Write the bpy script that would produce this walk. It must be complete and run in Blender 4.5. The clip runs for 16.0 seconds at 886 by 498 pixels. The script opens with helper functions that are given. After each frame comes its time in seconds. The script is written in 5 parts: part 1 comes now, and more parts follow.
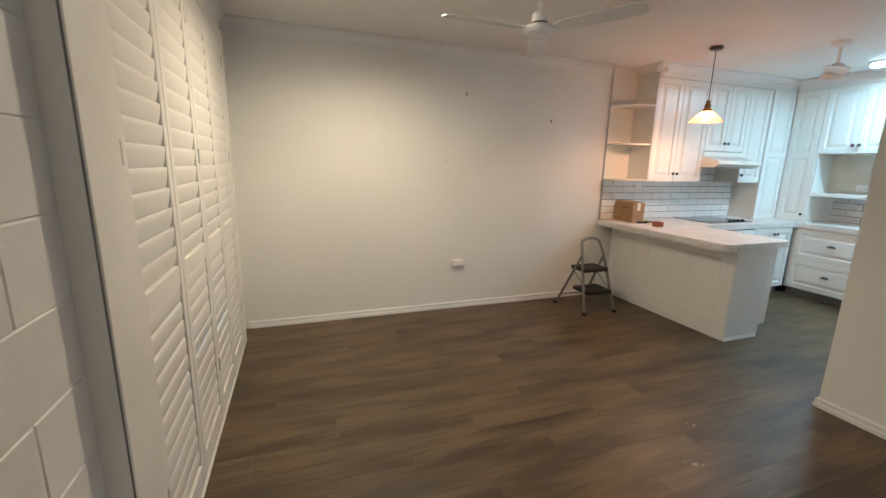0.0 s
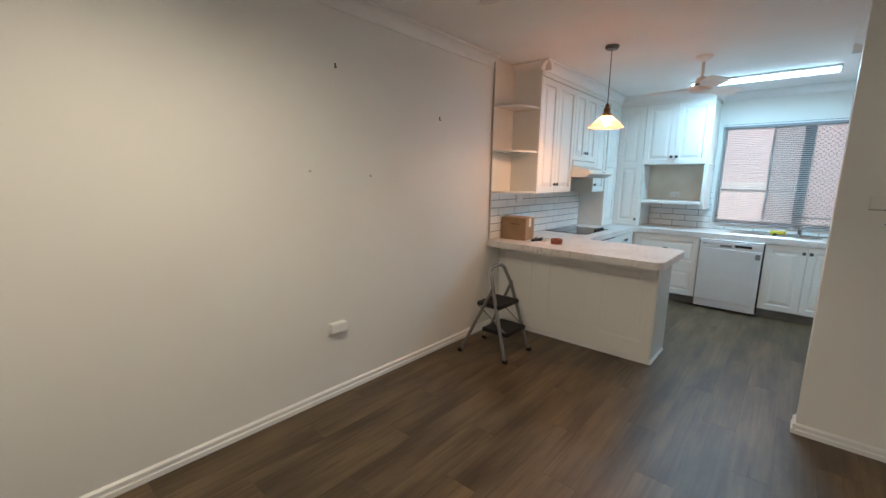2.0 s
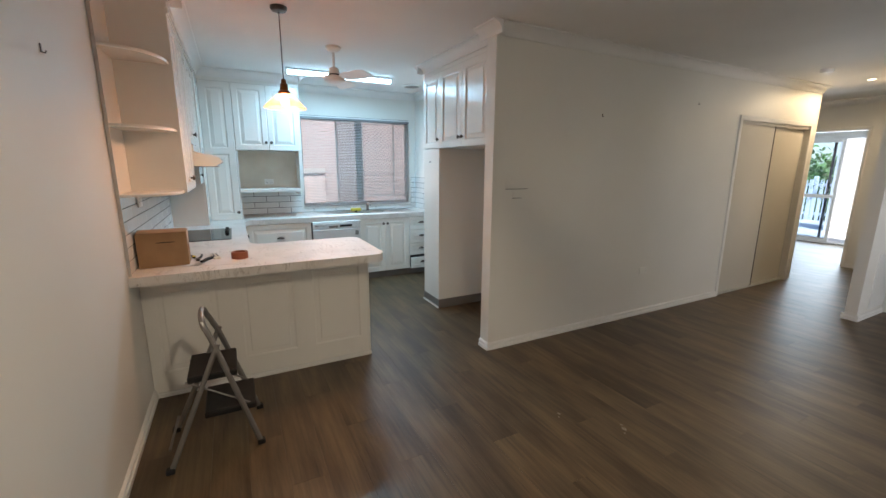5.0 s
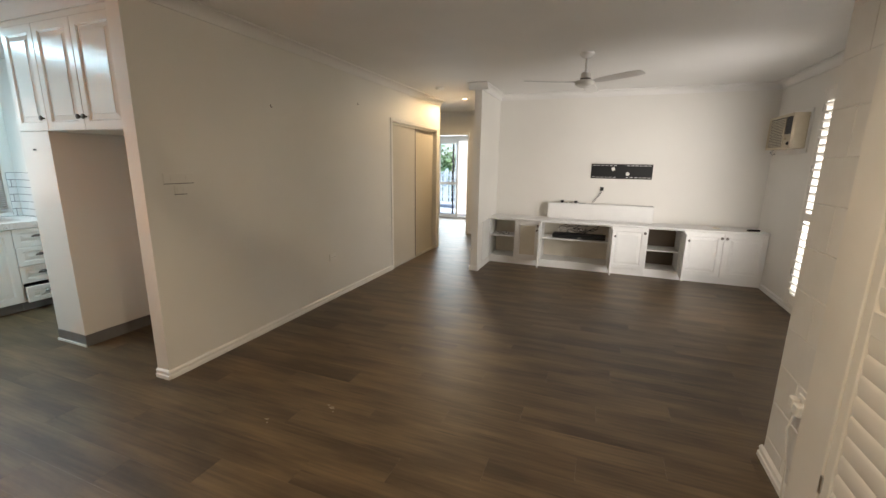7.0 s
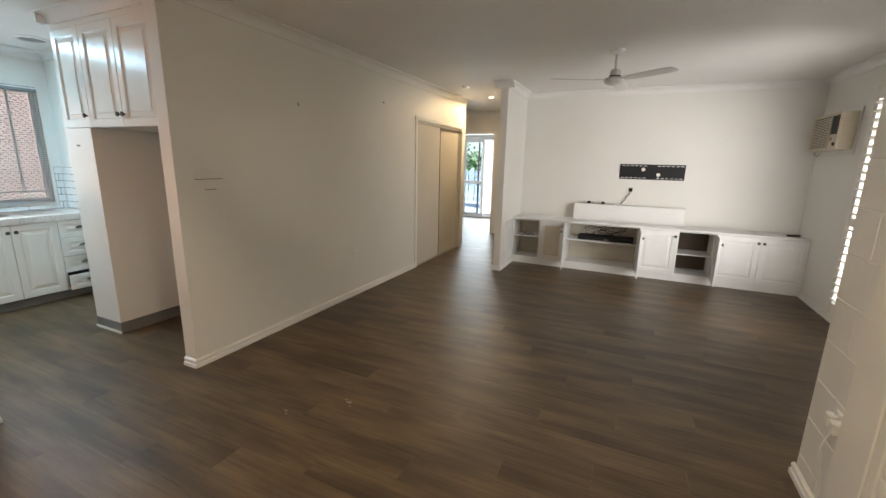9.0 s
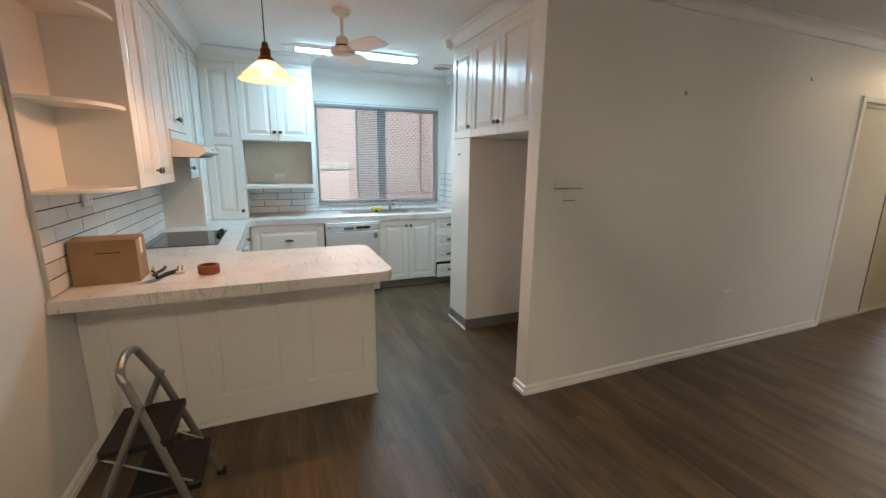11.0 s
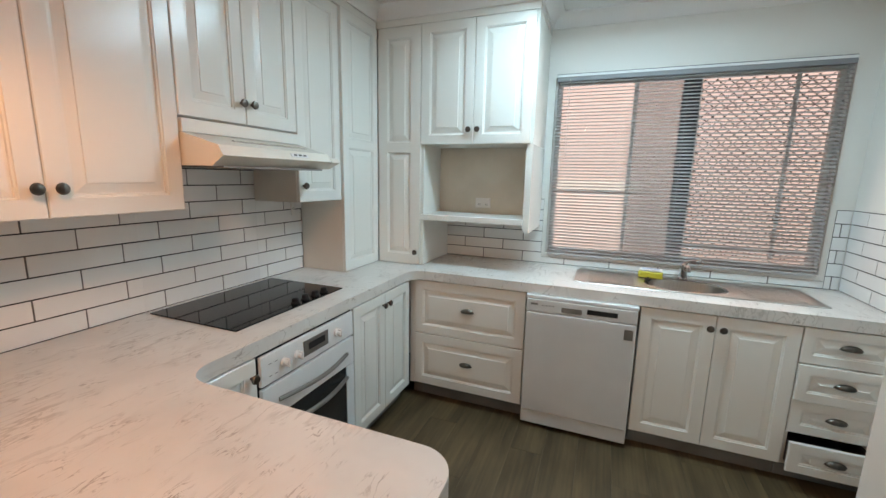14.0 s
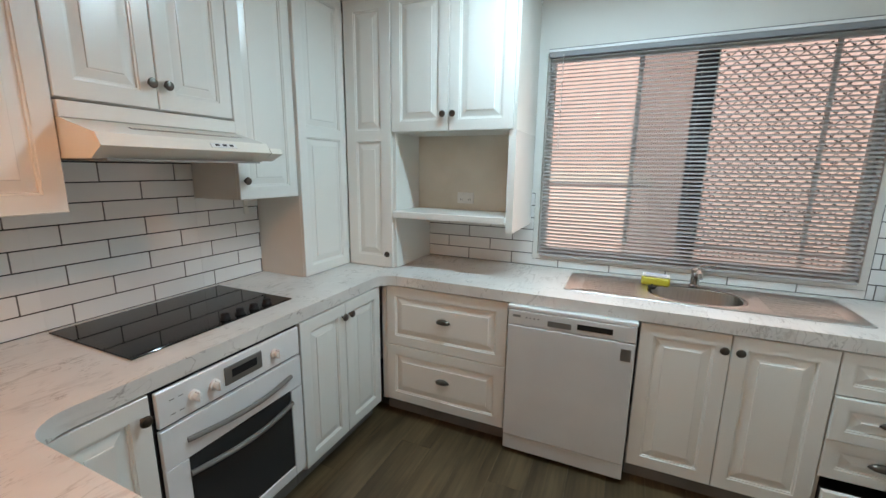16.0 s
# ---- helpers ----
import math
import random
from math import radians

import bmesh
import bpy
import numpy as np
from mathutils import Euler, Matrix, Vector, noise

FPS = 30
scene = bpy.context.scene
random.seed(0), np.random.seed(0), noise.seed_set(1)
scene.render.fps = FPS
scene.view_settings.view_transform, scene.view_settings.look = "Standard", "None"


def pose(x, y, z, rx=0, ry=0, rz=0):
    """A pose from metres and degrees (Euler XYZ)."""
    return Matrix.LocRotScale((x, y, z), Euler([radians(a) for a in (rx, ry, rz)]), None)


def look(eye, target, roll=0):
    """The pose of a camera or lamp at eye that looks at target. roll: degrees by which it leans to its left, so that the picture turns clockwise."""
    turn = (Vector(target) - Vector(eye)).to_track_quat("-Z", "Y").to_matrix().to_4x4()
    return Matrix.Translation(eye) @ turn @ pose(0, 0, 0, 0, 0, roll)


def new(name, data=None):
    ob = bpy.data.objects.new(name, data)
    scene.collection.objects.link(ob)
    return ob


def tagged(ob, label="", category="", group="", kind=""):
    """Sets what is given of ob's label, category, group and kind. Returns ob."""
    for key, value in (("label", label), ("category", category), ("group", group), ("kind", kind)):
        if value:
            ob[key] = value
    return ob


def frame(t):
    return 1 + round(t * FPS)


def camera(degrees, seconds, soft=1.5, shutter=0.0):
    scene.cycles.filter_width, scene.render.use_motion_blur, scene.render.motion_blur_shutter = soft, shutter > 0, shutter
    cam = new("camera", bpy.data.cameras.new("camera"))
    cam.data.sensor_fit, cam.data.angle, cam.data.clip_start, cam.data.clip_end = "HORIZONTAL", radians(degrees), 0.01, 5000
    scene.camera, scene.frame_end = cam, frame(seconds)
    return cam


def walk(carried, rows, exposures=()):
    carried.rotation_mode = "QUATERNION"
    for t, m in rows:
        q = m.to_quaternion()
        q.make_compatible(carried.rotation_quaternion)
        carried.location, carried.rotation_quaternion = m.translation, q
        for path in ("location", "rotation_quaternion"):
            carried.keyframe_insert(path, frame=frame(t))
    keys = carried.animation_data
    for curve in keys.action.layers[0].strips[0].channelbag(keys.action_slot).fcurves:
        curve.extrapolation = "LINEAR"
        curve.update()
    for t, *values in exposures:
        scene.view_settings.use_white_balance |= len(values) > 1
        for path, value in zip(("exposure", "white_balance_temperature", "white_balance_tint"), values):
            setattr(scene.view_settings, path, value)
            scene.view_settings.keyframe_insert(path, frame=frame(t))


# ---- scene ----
cam = camera(95.2, 16.0)
PATH = [
    (0, (0.416, 0.913, 1.515), (1.078, 2.755, 1.103), 1.3),
    (0.5, (0.381, 1.254, 1.511), (1.21, 3.035, 1.134), 1.4),
    (1, (0.417, 1.636, 1.497), (1.461, 3.302, 1.13), 1.5),
    (1.5, (0.458, 2.083, 1.522), (1.751, 3.568, 1.171), 1.4),
    (2, (0.45, 2.505, 1.507), (1.937, 3.797, 1.163), 0.9),
    (2.5, (0.506, 2.864, 1.523), (2.169, 3.917, 1.168), 0.5),
    (3, (0.59, 3.195, 1.49), (2.401, 3.978, 1.159), -0.4),
    (3.2, (0.601, 3.328, 1.481), (2.46, 3.983, 1.145), -0.5),
    (5.3, (0.918, 4.215, 1.569), (2.508, 3.07, 1.167), 0.4),
    (5.5, (0.936, 4.214, 1.559), (2.409, 2.922, 1.162), 0.4),
    (6, (0.909, 4.176, 1.515), (2.081, 2.603, 1.127), 0.7),
    (6.5, (0.856, 4.129, 1.545), (1.765, 2.395, 1.138), 0.7),
    (7, (0.826, 4.114, 1.545), (1.528, 2.288, 1.128), 0.8),
    (7.5, (0.798, 4.102, 1.537), (1.351, 2.227, 1.114), 0.8),
    (8, (0.767, 4.08, 1.534), (1.229, 2.182, 1.108), 0.7),
    (8.5, (0.767, 4.076, 1.539), (1.285, 2.191, 1.116), 1.0),
    (9, (0.798, 4.09, 1.541), (1.613, 2.313, 1.117), 1.3),
    (9.5, (0.876, 4.107, 1.51), (2.088, 2.573, 1.088), 1.6),
    (10, (0.944, 4.056, 1.517), (2.492, 2.866, 1.084), 1.4),
    (10.2, (1.008, 4.025, 1.542), (2.642, 2.959, 1.1), 1.4),
    (12.3, (2.62, 3.298, 1.508), (4.546, 2.913, 1.129), 0.7),
    (12.5, (2.762, 3.222, 1.521), (4.701, 2.933, 1.127), 1.1),
    (13, (3.144, 3.041, 1.52), (5.107, 3.038, 1.137), 1.3),
    (13.5, (3.529, 2.976, 1.495), (5.466, 3.308, 1.127), 1.3),
    (14, (3.785, 2.949, 1.52), (5.617, 3.671, 1.171), 1.2),
    (14.5, (3.936, 2.882, 1.549), (5.592, 3.957, 1.23), 1.1),
    (15, (4.007, 2.848, 1.568), (5.552, 4.077, 1.252), 0.7),
    (15.5, (4.062, 2.816, 1.547), (5.677, 3.944, 1.199), 0.4),
    (16, (4.18, 2.841, 1.528), (5.975, 3.633, 1.137), 0.7),
]
walk(cam, [(t, look(eye, target, roll)) for t, eye, target, roll in PATH],
     [(0, 1.36, 6550, 10), (1.2, 1.22, 6400, 10), (2.5, 1.04, 6250, 10), (5.5, 1.08, 6600, 12), (7, 1.22, 7350, 13), (9, 1.26, 7050, 12), (10.2, 1.14, 6850, 12), (12.5, 0.92, 7400, 11), (14.5, 0.74, 8100, 21), (16, 0.68, 8050, 21)])

# ---- light ----
world = bpy.data.worlds.new("sky")
scene.world = world
world.use_nodes = True
SUN_ELEVATION, SUN_TURN = 52, 300
wn = world.node_tree.nodes
sky = wn.new("ShaderNodeTexSky")
sky.sky_type, sky.sun_disc = "NISHITA", False
sky.sun_elevation, sky.sun_rotation = radians(SUN_ELEVATION), radians(SUN_TURN)
wn["Background"].inputs["Strength"].default_value = 0.15
world.node_tree.links.new(sky.outputs[0], wn["Background"].inputs["Color"])


def lamp(name, kind, where, energy, colour, aim=None, **settings):
    data = bpy.data.lights.new(name, kind)
    data.energy, data.color = energy, colour
    if "radius" in settings:
        data.shadow_soft_size = settings["radius"]
    if "angle" in settings:
        data.angle = settings["angle"]
    if "spot" in settings:
        data.spot_size, data.spot_blend = radians(settings["spot"]), settings["blend"]
    if "size" in settings:
        data.spread = radians(settings.get("spread", 170))
        data.shape, data.size, data.size_y = "RECTANGLE", settings["size"][0], settings["size"][1]
    ob = new(name, data)
    ob.matrix_world = look(where, aim) if aim else pose(*where)
    return ob


az = radians(SUN_TURN)
sun_way = Vector((math.sin(az) * math.cos(radians(SUN_ELEVATION)), math.cos(az) * math.cos(radians(SUN_ELEVATION)), math.sin(radians(SUN_ELEVATION))))
lamp("sun", "SUN", (0, 0, 20), 5, (1, 0.95, 0.87), tuple(Vector((0, 0, 20)) - sun_way), angle=radians(0.6))
DAY = (0.93, 0.95, 0.98)
lamp("pendant_bulb_light", "POINT", (4.03, 3.81, 1.985), 11, (1, 0.53, 0.30), radius=0.03)
lamp("dining_downlight_light", "SPOT", (0.95, 3.45, 2.555), 43, (1, 0.85, 0.63), (0.95, 3.45, 0), radius=0.06, spot=172, blend=0.75)
lamp("hall_downlight_light", "SPOT", (3.09, -2.69, 2.57), 24, (1, 0.76, 0.46), (3.09, -2.69, 0), radius=0.05, spot=178, blend=0.3)
lamp("tube_light", "AREA", (5.85, 2.955, 2.53), 16, (0.46, 0.84, 1.10), (5.85, 2.955, 0), size=(0.06, 1.18), spread=175)
lamp("living_window_sky", "AREA", (-1.17, -0.2, 1.25), 17.5, DAY, (0.9, -2.5, 1.1), size=(1.7, 1.9), spread=110)
lamp("slider_sky", "AREA", (4.4, -6.72, 1.1), 26, (0.72, 0.88, 1), (4.2, 0, 0.9), size=(1.5, 2.0))
lamp("kitchen_window_sky", "AREA", (6.72, 2.53, 1.6), 2.5, (1, 0.86, 0.82), (3, 2.5, 1.2), size=(1.5, 1.1))


# ---- materials ----
def material(name, base, rough=0.5, metal=0.0, other=None, scale=6.0, stretch=(1, 1, 1), bump=0.0, fine=None, coat=0.0, spread=0.0, contrast=(0.35, 0.65), spec=0.5):
    """Base colour with a second colour in soft patches, fine relief, and roughness that varies with them."""
    m = bpy.data.materials.new(name)
    m.use_nodes = True
    nt = m.node_tree
    b = nt.nodes["Principled BSDF"]
    b.inputs["Base Color"].default_value = (*base, 1)
    b.inputs["Roughness"].default_value = rough
    b.inputs["Metallic"].default_value = metal
    b.inputs["Coat Weight"].default_value = coat
    b.inputs["Specular IOR Level"].default_value = spec
    co = nt.nodes.new("ShaderNodeTexCoord")
    mp = nt.nodes.new("ShaderNodeMapping")
    mp.inputs["Scale"].default_value = stretch
    nt.links.new(co.outputs["Object"], mp.inputs["Vector"])
    where = mp.outputs["Vector"]
    info = nt.nodes.new("ShaderNodeObjectInfo")
    if spread:
        add = nt.nodes.new("ShaderNodeVectorMath")
        mul = nt.nodes.new("ShaderNodeMath")
        mul.operation, mul.inputs[1].default_value = "MULTIPLY", 37.0
        nt.links.new(info.outputs["Random"], mul.inputs[0])
        nt.links.new(where, add.inputs[0])
        nt.links.new(mul.outputs[0], add.inputs[1])
        where = add.outputs[0]
    n1 = nt.nodes.new("ShaderNodeTexNoise")
    n1.inputs["Scale"].default_value, n1.inputs["Detail"].default_value = scale, 5
    nt.links.new(where, n1.inputs["Vector"])
    ramp = nt.nodes.new("ShaderNodeMapRange")
    ramp.inputs[1].default_value, ramp.inputs[2].default_value = contrast
    nt.links.new(n1.outputs["Fac"], ramp.inputs[0])
    mix = nt.nodes.new("ShaderNodeMix")
    mix.data_type = "RGBA"
    mix.inputs["A"].default_value = (*base, 1)
    mix.inputs["B"].default_value = (*(other or tuple(c * 0.93 for c in base)), 1)
    nt.links.new(ramp.outputs[0], mix.inputs["Factor"])
    colour = mix.outputs["Result"]
    if spread:
        hue = nt.nodes.new("ShaderNodeHueSaturation")
        val = nt.nodes.new("ShaderNodeMapRange")
        val.inputs[3].default_value, val.inputs[4].default_value = 1 - spread, 1 + spread
        nt.links.new(info.outputs["Random"], val.inputs[0])
        nt.links.new(val.outputs[0], hue.inputs["Value"])
        nt.links.new(colour, hue.inputs["Color"])
        colour = hue.outputs[0]
    nt.links.new(colour, b.inputs["Base Color"])
    rr = nt.nodes.new("ShaderNodeMapRange")
    rr.inputs[3].default_value, rr.inputs[4].default_value = max(rough - 0.02, 0.02), min(rough + 0.03, 1)
    nt.links.new(n1.outputs["Fac"], rr.inputs[0])
    nt.links.new(rr.outputs[0], b.inputs["Roughness"])
    if bump:
        n2 = nt.nodes.new("ShaderNodeTexNoise")
        n2.inputs["Scale"].default_value, n2.inputs["Detail"].default_value = fine or scale * 12, 3
        nt.links.new(where, n2.inputs["Vector"])
        bp = nt.nodes.new("ShaderNodeBump")
        bp.inputs["Strength"].default_value, bp.inputs["Distance"].default_value = bump, 0.004
        nt.links.new(n2.outputs["Fac"], bp.inputs["Height"])
        nt.links.new(bp.outputs[0], b.inputs["Normal"])
    return m


def glow(name, colour, strength):
    m = bpy.data.materials.new(name)
    m.use_nodes = True
    b = m.node_tree.nodes["Principled BSDF"]
    b.inputs["Base Color"].default_value = (0.8, 0.8, 0.8, 1)
    b.inputs["Emission Color"].default_value = (*colour, 1)
    b.inputs["Emission Strength"].default_value = strength
    return m


def wood_floor():
    m = material("vinyl_plank", (0.140, 0.093, 0.048), 0.42, other=(0.056, 0.036, 0.018), scale=2.0, stretch=(0.8, 3.4, 1), bump=0.3, fine=22, spread=0.05, contrast=(0.34, 0.66), spec=0.55)
    nt = m.node_tree
    b = nt.nodes["Principled BSDF"]
    hue = next(n for n in nt.nodes if n.bl_idname == "ShaderNodeHueSaturation")
    add = next(n for n in nt.nodes if n.bl_idname == "ShaderNodeVectorMath")
    # fine grain lines along the plank
    st = nt.nodes.new("ShaderNodeMapping")
    st.inputs["Scale"].default_value = (1.1, 7, 1)
    nt.links.new(add.outputs[0], st.inputs["Vector"])
    n = nt.nodes.new("ShaderNodeTexNoise")
    n.inputs["Scale"].default_value, n.inputs["Detail"].default_value = 2.2, 6
    nt.links.new(st.outputs[0], n.inputs["Vector"])
    r = nt.nodes.new("ShaderNodeMapRange")
    r.inputs[1].default_value, r.inputs[2].default_value, r.inputs[3].default_value, r.inputs[4].default_value = 0.34, 0.70, 1.16, 0.72
    nt.links.new(n.outputs["Fac"], r.inputs[0])
    mul = nt.nodes.new("ShaderNodeMix")
    mul.data_type, mul.blend_type = "RGBA", "MULTIPLY"
    mul.inputs["Factor"].default_value = 1.0
    nt.links.new(hue.outputs[0], mul.inputs["A"])
    nt.links.new(r.outputs[0], mul.inputs["B"])
    # dark knots and short cathedral marks
    kn = nt.nodes.new("ShaderNodeMapping")
    kn.inputs["Scale"].default_value = (1.7, 7.5, 1)
    nt.links.new(add.outputs[0], kn.inputs["Vector"])
    vo = nt.nodes.new("ShaderNodeTexVoronoi")
    vo.inputs["Scale"].default_value, vo.inputs["Randomness"].default_value = 1.0, 1.0
    nt.links.new(kn.outputs[0], vo.inputs["Vector"])
    wob = nt.nodes.new("ShaderNodeMath")
    wob.operation, wob.inputs[1].default_value, wob.inputs[2].default_value = "MULTIPLY_ADD", 0.22, 0.0
    nt.links.new(n.outputs["Fac"], wob.inputs[0])
    sm = nt.nodes.new("ShaderNodeMath")
    sm.operation = "ADD"
    nt.links.new(vo.outputs["Distance"], sm.inputs[0])
    nt.links.new(wob.outputs[0], sm.inputs[1])
    kr = nt.nodes.new("ShaderNodeMapRange")
    kr.inputs[1].default_value, kr.inputs[2].default_value, kr.inputs[3].default_value, kr.inputs[4].default_value = 0.16, 0.27, 0.5, 1.0
    nt.links.new(sm.outputs[0], kr.inputs[0])
    m2 = nt.nodes.new("ShaderNodeMix")
    m2.data_type, m2.blend_type = "RGBA", "MULTIPLY"
    m2.inputs["Factor"].default_value = 1.0
    nt.links.new(mul.outputs["Result"], m2.inputs["A"])
    nt.links.new(kr.outputs[0], m2.inputs["B"])
    nt.links.new(m2.outputs["Result"], b.inputs["Base Color"])
    return m


def marble_laminate():
    m = material("marble_laminate", (0.72, 0.69, 0.66), 0.34, other=(0.63, 0.60, 0.57), scale=5, contrast=(0.4, 0.7))
    nt = m.node_tree
    b = nt.nodes["Principled BSDF"]
    mix = next(n for n in nt.nodes if n.bl_idname == "ShaderNodeMix")
    co = next(n for n in nt.nodes if n.bl_idname == "ShaderNodeTexCoord")
    mp = nt.nodes.new("ShaderNodeMapping")
    mp.inputs["Rotation"].default_value = (0.3, 0.5, radians(38))
    mp.inputs["Scale"].default_value = (1.0, 4.0, 1.6)
    nt.links.new(co.outputs["Object"], mp.inputs["Vector"])
    out = mix.outputs["Result"]
    for scale, lo, hi, tone in ((11, 0.0, 0.020, (0.29, 0.245, 0.22, 1)), (4.5, 0.0, 0.034, (0.48, 0.44, 0.41, 1))):
        n = nt.nodes.new("ShaderNodeTexNoise")
        n.inputs["Scale"].default_value, n.inputs["Detail"].default_value, n.inputs["Distortion"].default_value = scale, 7, 0.6
        nt.links.new(mp.outputs[0], n.inputs["Vector"])
        sub = nt.nodes.new("ShaderNodeMath")
        sub.operation, sub.inputs[1].default_value = "SUBTRACT", 0.5
        nt.links.new(n.outputs["Fac"], sub.inputs[0])
        ab = nt.nodes.new("ShaderNodeMath")
        ab.operation = "ABSOLUTE"
        nt.links.new(sub.outputs[0], ab.inputs[0])
        r = nt.nodes.new("ShaderNodeMapRange")
        r.inputs[1].default_value, r.inputs[2].default_value, r.inputs[3].default_value, r.inputs[4].default_value = lo, hi, 1.0, 0.0
        nt.links.new(ab.outputs[0], r.inputs[0])
        # veins come and go
        g = nt.nodes.new("ShaderNodeTexNoise")
        g.inputs["Scale"].default_value = scale * 0.9
        nt.links.new(co.outputs["Object"], g.inputs["Vector"])
        gr = nt.nodes.new("ShaderNodeMapRange")
        gr.inputs[1].default_value, gr.inputs[2].default_value = 0.49, 0.64
        nt.links.new(g.outputs["Fac"], gr.inputs[0])
        mu = nt.nodes.new("ShaderNodeMath")
        mu.operation = "MULTIPLY"
        nt.links.new(r.outputs[0], mu.inputs[0])
        nt.links.new(gr.outputs[0], mu.inputs[1])
        v = nt.nodes.new("ShaderNodeMix")
        v.data_type = "RGBA"
        nt.links.new(mu.outputs[0], v.inputs["Factor"])
        nt.links.new(out, v.inputs["A"])
        v.inputs["B"].default_value = tone
        out = v.outputs["Result"]
    nt.links.new(out, b.inputs["Base Color"])
    return m


def clear_glass(name, tint=(1, 1, 1), rough=0.0):
    m = bpy.data.materials.new(name)
    m.use_nodes = True
    b = m.node_tree.nodes["Principled BSDF"]
    b.inputs["Base Color"].default_value = (*tint, 1)
    b.inputs["Roughness"].default_value = rough
    b.inputs["Transmission Weight"].default_value = 1
    b.inputs["IOR"].default_value = 1.45
    return m


def lamp_shade_glass():
    m = bpy.data.materials.new("amber_shade_glass")
    m.use_nodes = True
    nt = m.node_tree
    b = nt.nodes["Principled BSDF"]
    b.inputs["Base Color"].default_value = (0.72, 0.50, 0.37, 1)
    b.inputs["Roughness"].default_value = 0.3
    t = nt.nodes.new("ShaderNodeBsdfTranslucent")
    t.inputs["Color"].default_value = (0.40, 0.21, 0.13, 1)
    mix = nt.nodes.new("ShaderNodeMixShader")
    mix.inputs[0].default_value = 0.5
    clear = nt.nodes.new("ShaderNodeBsdfTransparent")
    clear.inputs["Color"].default_value = (1, 0.84, 0.68, 1)
    mix2 = nt.nodes.new("ShaderNodeMixShader")
    mix2.inputs[0].default_value = 0.42
    out = next(n for n in nt.nodes if n.bl_idname == "ShaderNodeOutputMaterial")
    nt.links.new(b.outputs[0], mix.inputs[1])
    nt.links.new(t.outputs[0], mix.inputs[2])
    nt.links.new(mix.outputs[0], mix2.inputs[1])
    nt.links.new(clear.outputs[0], mix2.inputs[2])
    nt.links.new(mix2.outputs[0], out.inputs["Surface"])
    return m


WALL = material("wall_paint", (0.755, 0.738, 0.70), 0.5, other=(0.725, 0.708, 0.67), scale=1.2, bump=0.06, fine=140)
CEIL = material("ceiling_paint", (0.79, 0.78, 0.765), 0.75, scale=0.9, bump=0.04, fine=120)
TRIM = material("gloss_trim_paint", (0.80, 0.79, 0.77), 0.32, scale=3, bump=0.03, fine=60)
BLOCK = material("painted_block", (0.76, 0.75, 0.73), 0.5, other=(0.70, 0.69, 0.67), scale=4, bump=0.18, fine=70)
CABINET = material("cream_vinyl_wrap", (0.79, 0.775, 0.735), 0.215, other=(0.783, 0.768, 0.728), scale=0.7, contrast=(0.1, 0.9))
CARCASS = material("cabinet_board", (0.74, 0.725, 0.68), 0.5, scale=3)
INSIDE = material("cabinet_inside_board", (0.70, 0.66, 0.57), 0.6, other=(0.60, 0.55, 0.46), scale=3)
TVWHITE = material("tv_unit_paint", (0.80, 0.80, 0.79), 0.35, scale=3, bump=0.03, fine=40)
SHUTTER = material("shutter_paint", (0.79, 0.765, 0.72), 0.42, scale=3, bump=0.03, fine=60)
KICK = material("grey_kickboard", (0.20, 0.20, 0.20), 0.35, other=(0.16, 0.155, 0.15), scale=5, bump=0.1)
TILE = material("white_glazed_tile", (0.80, 0.80, 0.79), 0.12, scale=3, bump=0.05, fine=12, spread=0.03)
GROUT = material("dark_grout", (0.022, 0.021, 0.02), 0.9, scale=20, bump=0.3)
# paler copy of the grout for joints that lie in less shadow
LITGROUT = material("lit_grout", (0.17, 0.16, 0.15), 0.9, other=(0.12, 0.115, 0.11), scale=20, bump=0.3)
VENEER = marble_laminate()
PLANK = wood_floor()
STEEL = material("brushed_steel", (0.60, 0.59, 0.57), 0.28, 1.0, other=(0.52, 0.51, 0.5), scale=12, stretch=(1, 14, 1), bump=0.05)
CHROME = material("chrome", (0.46, 0.46, 0.46), 0.12, 1.0, scale=5)
PEWTER = material("pewter_handle", (0.15, 0.135, 0.12), 0.32, 1.0, other=(0.08, 0.072, 0.066), scale=30)
BLACKGLASS = material("black_ceramic_glass", (0.006, 0.006, 0.007), 0.05, scale=3, spec=0.3)
BLACK = material("black_plastic", (0.012, 0.012, 0.013), 0.5, scale=12, bump=0.05, spec=0.3)
MESHGREY = material("weathered_mesh", (0.03, 0.025, 0.022), 0.5, 0.3, scale=12)
DARKGREY = material("dark_grey_metal", (0.06, 0.06, 0.065), 0.45, 0.4, scale=12)
GREYMETAL = material("grey_ladder_metal", (0.24, 0.235, 0.23), 0.4, 0.7, other=(0.22, 0.21, 0.2), scale=14)
WHITEPLASTIC = material("white_plastic", (0.80, 0.79, 0.76), 0.35, scale=8)
CREAMPLASTIC = material("aged_cream_plastic", (0.74, 0.69, 0.60), 0.4, other=(0.69, 0.64, 0.54), scale=9)
HOODCREAM = material("hood_cream_enamel", (0.77, 0.745, 0.68), 0.25, other=(0.755, 0.73, 0.66), scale=4)
DARKBACK = material("dark_brown_back", (0.11, 0.08, 0.055), 0.6, other=(0.085, 0.06, 0.04), scale=4)
ACBEIGE = material("aged_beige_plastic", (0.60, 0.53, 0.41), 0.45, other=(0.55, 0.48, 0.36), scale=9)
FANCREAM = material("fan_cream_paint", (0.76, 0.70, 0.65), 0.35, scale=6)
WHITEENAMEL = material("white_enamel", (0.80, 0.80, 0.80), 0.22, scale=4)
